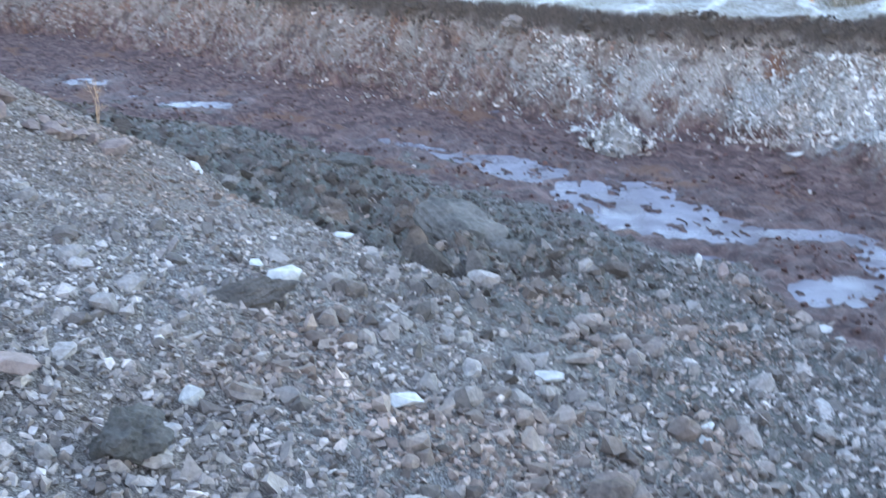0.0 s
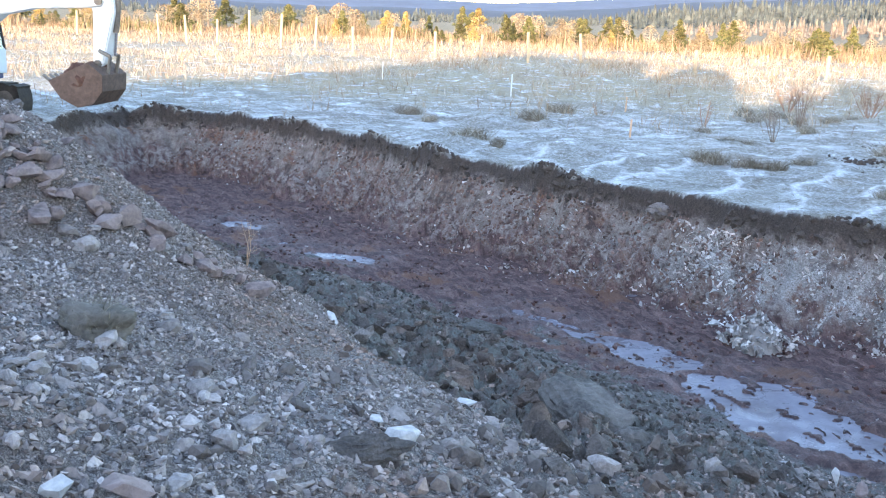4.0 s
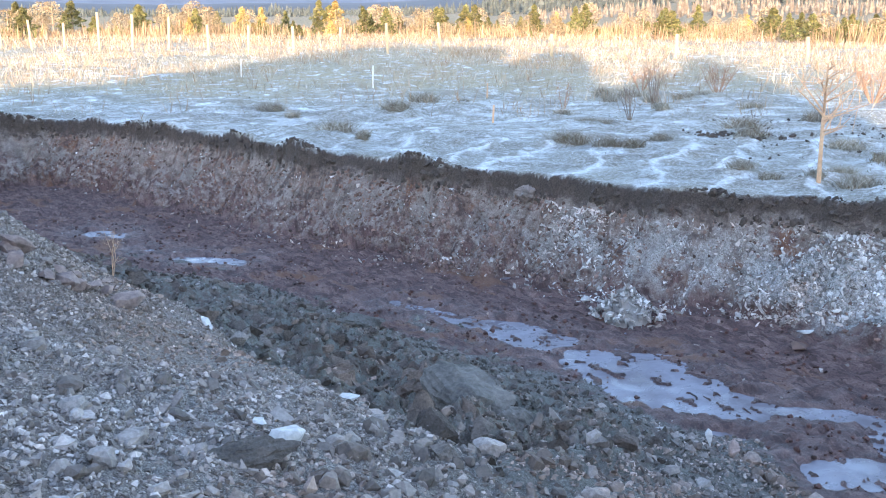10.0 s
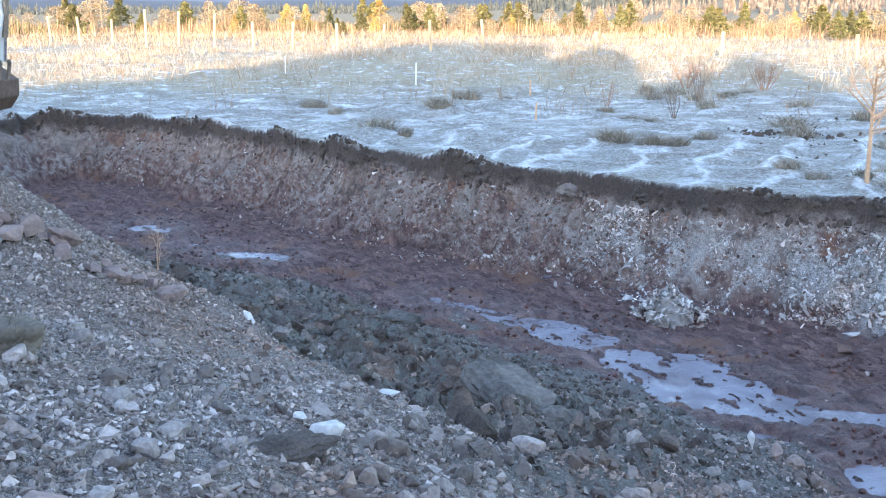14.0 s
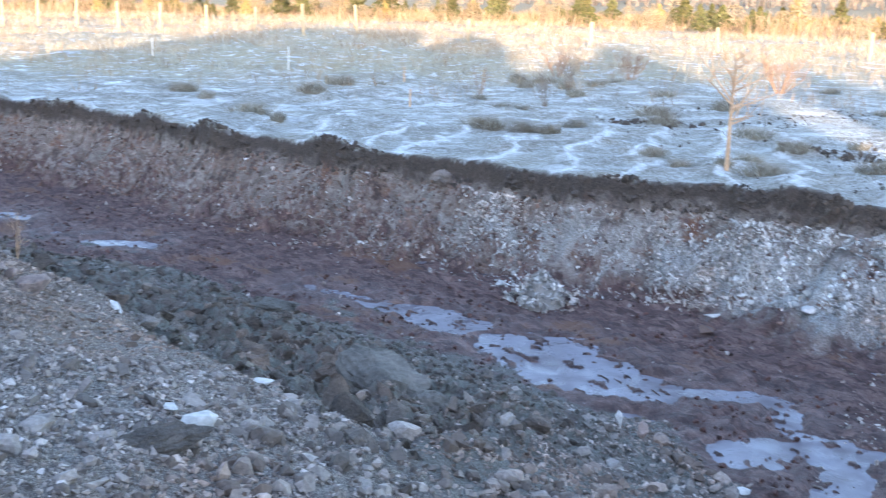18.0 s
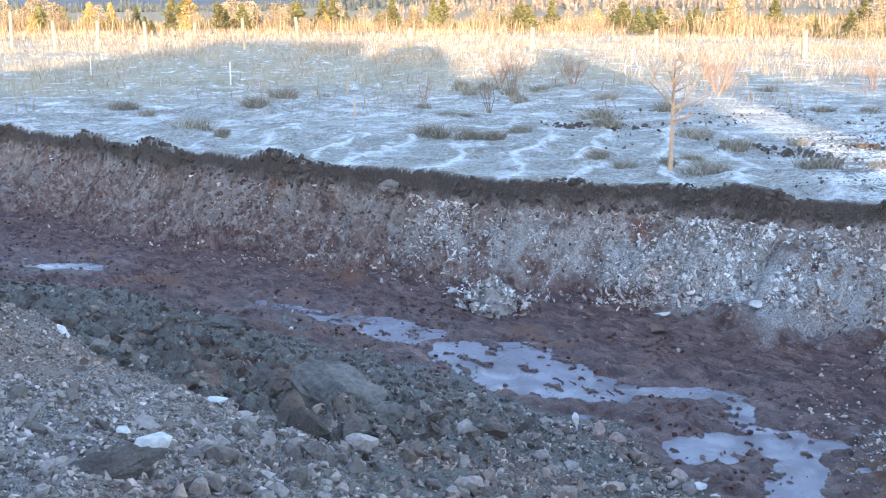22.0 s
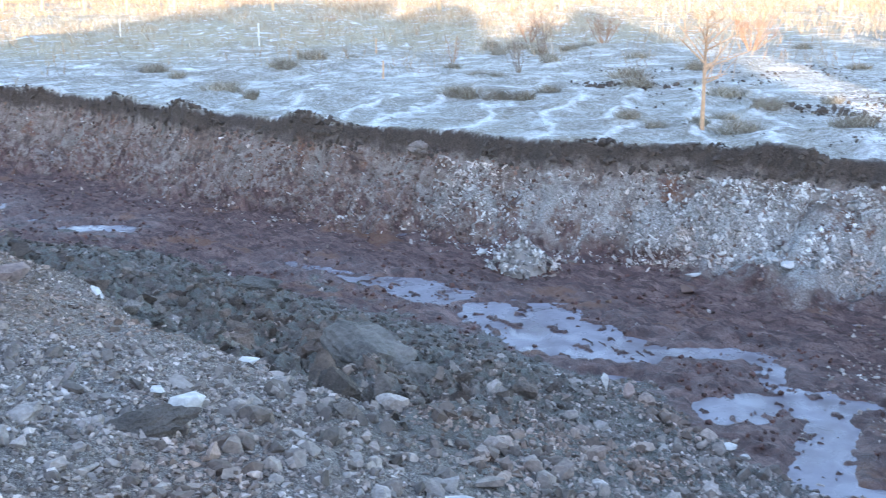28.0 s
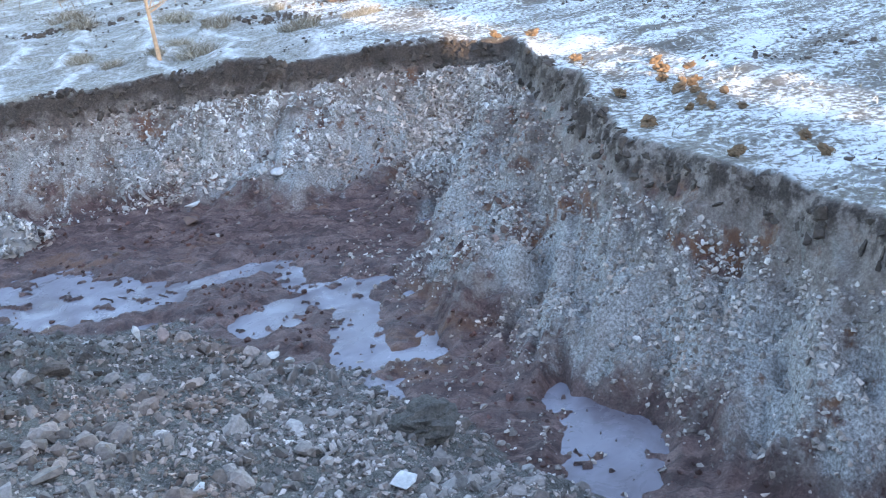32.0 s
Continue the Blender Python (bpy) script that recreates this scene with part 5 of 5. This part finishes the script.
digger = thing("excavator", (-15.85, 23.8, heights([-15.85], [23.8])[0]), "white tracked excavator with raised boom beside the trench", "excavator", turn=-3)
for side in (-1, 1):
    path = []
    for k in range(44):                        # the run of one track, an oval
        f = k / 44 * 2 * math.pi
        c, si = math.cos(f), math.sin(f)
        path.append((1.62 * max(-1, min(1, 1.5 * c)) + 0.40 * c * (abs(c) > 0.66), 0.44 + 0.42 * max(-1, min(1, 1.35 * si))))
    bm = bmesh.new()
    slab(bm, path, 0.27, 0)
    bmesh.ops.translate(bm, vec=(0, side * 1.12, 0), verts=bm.verts)
    track = part("track", bm, track_steel, digger)
    for k, (tx, tz) in enumerate(path):
        bm = bmesh.new()
        nx, nz = path[(k + 1) % 44][0] - path[k - 1][0], path[(k + 1) % 44][1] - path[k - 1][1]
        box(bm, (-0.085, -0.30, -0.03), (0.085, 0.30, 0.03), 0, Matrix.Translation((tx, side * 1.12, tz)) @ Matrix.Rotation(-math.atan2(nz, nx), 4, "Y"))
        part("shoe", bm, track_steel, track)
    for wx in (-1.62, 1.62):
        part("wheel", rod(bmesh.new(), (wx, side * 1.12 - 0.29, 0.44), (wx, side * 1.12 + 0.29, 0.44), 0.26, None, 20), steel, track)
bm = box(bmesh.new(), (-1.2, -0.85, 0.35), (1.2, 0.85, 0.78), 0.05)
rod(bm, (0, 0, 0.75), (0, 0, 1.0), 0.65, None, 24)
part("undercarriage", bm, track_steel, digger)
part("deck", box(bmesh.new(), (-2.2, -1.3, 0.98), (1.35, 1.3, 1.12), 0.03), paint_navy, digger)
body = part("engine_cover", box(bmesh.new(), (-2.1, -1.28, 1.12), (-0.2, 1.28, 2.05), 0.08), paint_pale, digger)
for k in range(4):
    part("vent", box(bmesh.new(), (-1.75, -1.30, 1.38 + 0.15 * k), (-0.75, -1.27, 1.47 + 0.15 * k), 0.01), steel, body)
part("stripe", box(bmesh.new(), (-2.05, -1.296, 1.14), (-0.25, -1.27, 1.27), 0), paint_navy, body)
part("exhaust", rod(bmesh.new(), (-1.3, -0.5, 2.0), (-1.3, -0.5, 2.5), 0.06), steel, body)
part("counterweight", slab(bmesh.new(), [(-2.1, 1.0), (-2.1, 2.0), (-2.45, 1.98), (-2.72, 1.75), (-2.75, 1.25), (-2.5, 1.0)], 1.3, 0.06), paint_white, digger)
part("tank", box(bmesh.new(), (-0.2, -1.28, 1.12), (1.2, -0.55, 1.72), 0.06), paint_white, digger)
cab = part("cab", box(bmesh.new(), (-0.15, 0.42, 1.12), (1.45, 1.32, 1.75), 0.04), paint_pale, digger)
part("roof", box(bmesh.new(), (-0.18, 0.40, 2.82), (1.30, 1.34, 2.92), 0.04), paint_white, cab)
for cx, top in ((-0.12, -0.12), (0.62, 0.58), (1.42, 1.22)):
    for cy in (0.45, 1.29):
        part("pillar", rod(bmesh.new(), (cx, cy, 1.7), (top, cy, 2.85), 0.045, None, 6), black, cab)
for cy in (0.45, 1.29):
    bm = bmesh.new()
    slab(bm, [(-0.1, 1.75), (1.40, 1.75), (1.21, 2.82), (-0.1, 2.82)], 0.008, 0)
    bmesh.ops.translate(bm, vec=(0, cy, 0), verts=bm.verts)
    part("window", bm, glass_m, cab)
bm = bmesh.new()
slab(bm, [(1.405, 1.75), (1.425, 1.75), (1.235, 2.82), (1.215, 2.82)], 0.42, 0)
bmesh.ops.translate(bm, vec=(0, 0.87, 0), verts=bm.verts)
part("windscreen", bm, glass_m, cab)
part("seat", box(bmesh.new(), (0.2, 0.65, 1.5), (0.75, 1.1, 2.3), 0.1), black, cab)
part("boom", slab(bmesh.new(), [(0.30, 1.50), (0.55, 1.38), (1.6, 2.05), (2.3, 2.60), (3.2, 2.78), (4.95, 2.85), (5.05, 3.0), (4.95, 3.16), (3.3, 3.36), (2.25, 3.32), (1.5, 2.80), (0.28, 1.72)], 0.22, 0.03), paint_white, digger)
stick = part("stick", slab(bmesh.new(), [(4.55, 3.43), (4.82, 3.50), (5.18, 3.23), (5.24, 2.75), (4.93, 1.55), (4.78, 1.42), (4.66, 1.55), (4.70, 2.7)], 0.19, 0.03), paint_white, digger)
for name, a, b, r0, r1, f in (("boom_cylinder", (0.85, 0.0, 1.3), (2.25, 0.0, 2.75), 0.075, 0.05, 0.6), ("boom_cylinder", (0.85, 0.0, 1.3), (2.25, 0.0, 2.75), 0.075, 0.05, 0.6),
                              ("stick_cylinder", (2.35, 0, 3.44), (4.70, 0, 3.46), 0.085, 0.05, 0.62), ("bucket_cylinder", (5.28, 0, 3.13), (5.12, 0, 1.75), 0.07, 0.045, 0.62)):
    off = 0.30 * (1 if name == "boom_cylinder" and any(c.name.startswith("boom_cylinder") for c in digger.children) else -1) if name == "boom_cylinder" else 0
    a, b = Vector(a) + Vector((0, off, 0)), Vector(b) + Vector((0, off, 0))
    cyl = part(name, rod(bmesh.new(), a, a.lerp(b, f), r0, None, 14), paint_navy if name == "boom_cylinder" else steel, digger)
    part("piston_rod", rod(bmesh.new(), a.lerp(b, f), b, r1, None, 12), chrome, cyl)
for x0, z0, r0 in ((4.88, 3.0, 0.10), (2.25, 2.96, 0.09), (0.42, 1.55, 0.1), (4.80, 1.55, 0.08)):
    part("pin", rod(bmesh.new(), (x0, -0.27, z0), (x0, 0.27, z0), r0, None, 14), steel, digger)
for cy in (-0.21, 0.21):
    part("link", rod(bmesh.new(), (4.84, cy, 1.85), (5.12, cy, 1.72), 0.045), steel, digger)
    part("link", rod(bmesh.new(), (5.12, cy, 1.72), (5.02, cy, 1.22), 0.045), steel, digger)
bm = bmesh.new()
shell = [(4.72, 1.58), (5.10, 1.30), (5.08, 0.92), (4.85, 0.62), (4.45, 0.52), (4.02, 0.72), (3.72, 1.12)]
inner = [(x + (4.4 - x) * 0.07, z + (1.3 - z) * 0.07) for x, z in shell]
slab(bm, shell + inner[::-1], 0.58, 0)
muddy_steel = plain("muddy_steel", (0.13, 0.085, 0.065), 0.8, 0.1, vary=0.4, scale=7, rel=0.6)
bucket = part("bucket", bm, muddy_steel, digger)
for cy in (-0.58, 0.58):
    bm = bmesh.new()
    slab(bm, shell, 0.02, 0)
    bmesh.ops.translate(bm, vec=(0, cy, 0), verts=bm.verts)
    part("side_plate", bm, muddy_steel, bucket)
for k in range(5):
    cy = -0.5 + 0.25 * k
    part("tooth", box(bmesh.new(), (-0.14, -0.05, -0.025), (0.06, 0.05, 0.025), 0.01, Matrix.Translation((3.66, cy, 1.16)) @ Matrix.Rotation(radians(38), 4, "Y")), steel, bucket)
bm = smooth_rock(np.random.RandomState(90), 4, 0.45)
bmesh.ops.transform(bm, matrix=Matrix.Translation((4.42, 0, 1.16)) @ Matrix.Rotation(radians(10), 4, "Y") @ Matrix.Diagonal((1.15, 1.1, 0.85, 1)), verts=bm.verts)
part("load", bm, mud, bucket, "heaped red-brown earth in the bucket", True)

# sods thrown onto the field beside the near end
sod_m = plain("brown_sod", (0.19, 0.125, 0.075), 1.0, vary=0.4, scale=20, rel=0.9)
for k, (px, py, ps) in enumerate([(9.6, 8.5, 0.20), (9.25, 8.1, 0.24), (8.9, 7.8, 0.18), (9.5, 7.9, 0.16), (9.0, 7.4, 0.15), (8.6, 7.3, 0.2), (7.75, 5.15, 0.17), (7.45, 4.75, 0.16), (10.2, 11.4, 0.22), (9.9, 11.9, 0.2), (9.3, 9.6, 0.18), (8.15, 7.75, 0.2),
                                  (7.4, 6.7, 0.2), (6.95, 5.3, 0.18), (8.5, 7.0, 0.15), (8.3, 6.75, 0.17), (8.15, 6.5, 0.14), (8.6, 6.7, 0.12), (8.75, 7.25, 0.16), (8.25, 6.2, 0.12), (8.9, 7.5, 0.13), (8.05, 6.7, 0.12)]):
    lone("sod", (px, py, 0.03), 0.62 * ps, sod_m, "brown clod of turf thrown onto frosted grass", "clod", 0.7, 1.25, 37 * k, 120 + k, tip=(15 * (k % 3) - 15, 20 * (k % 2)), group="thrown sods", rounded=True, knobs=0.75)
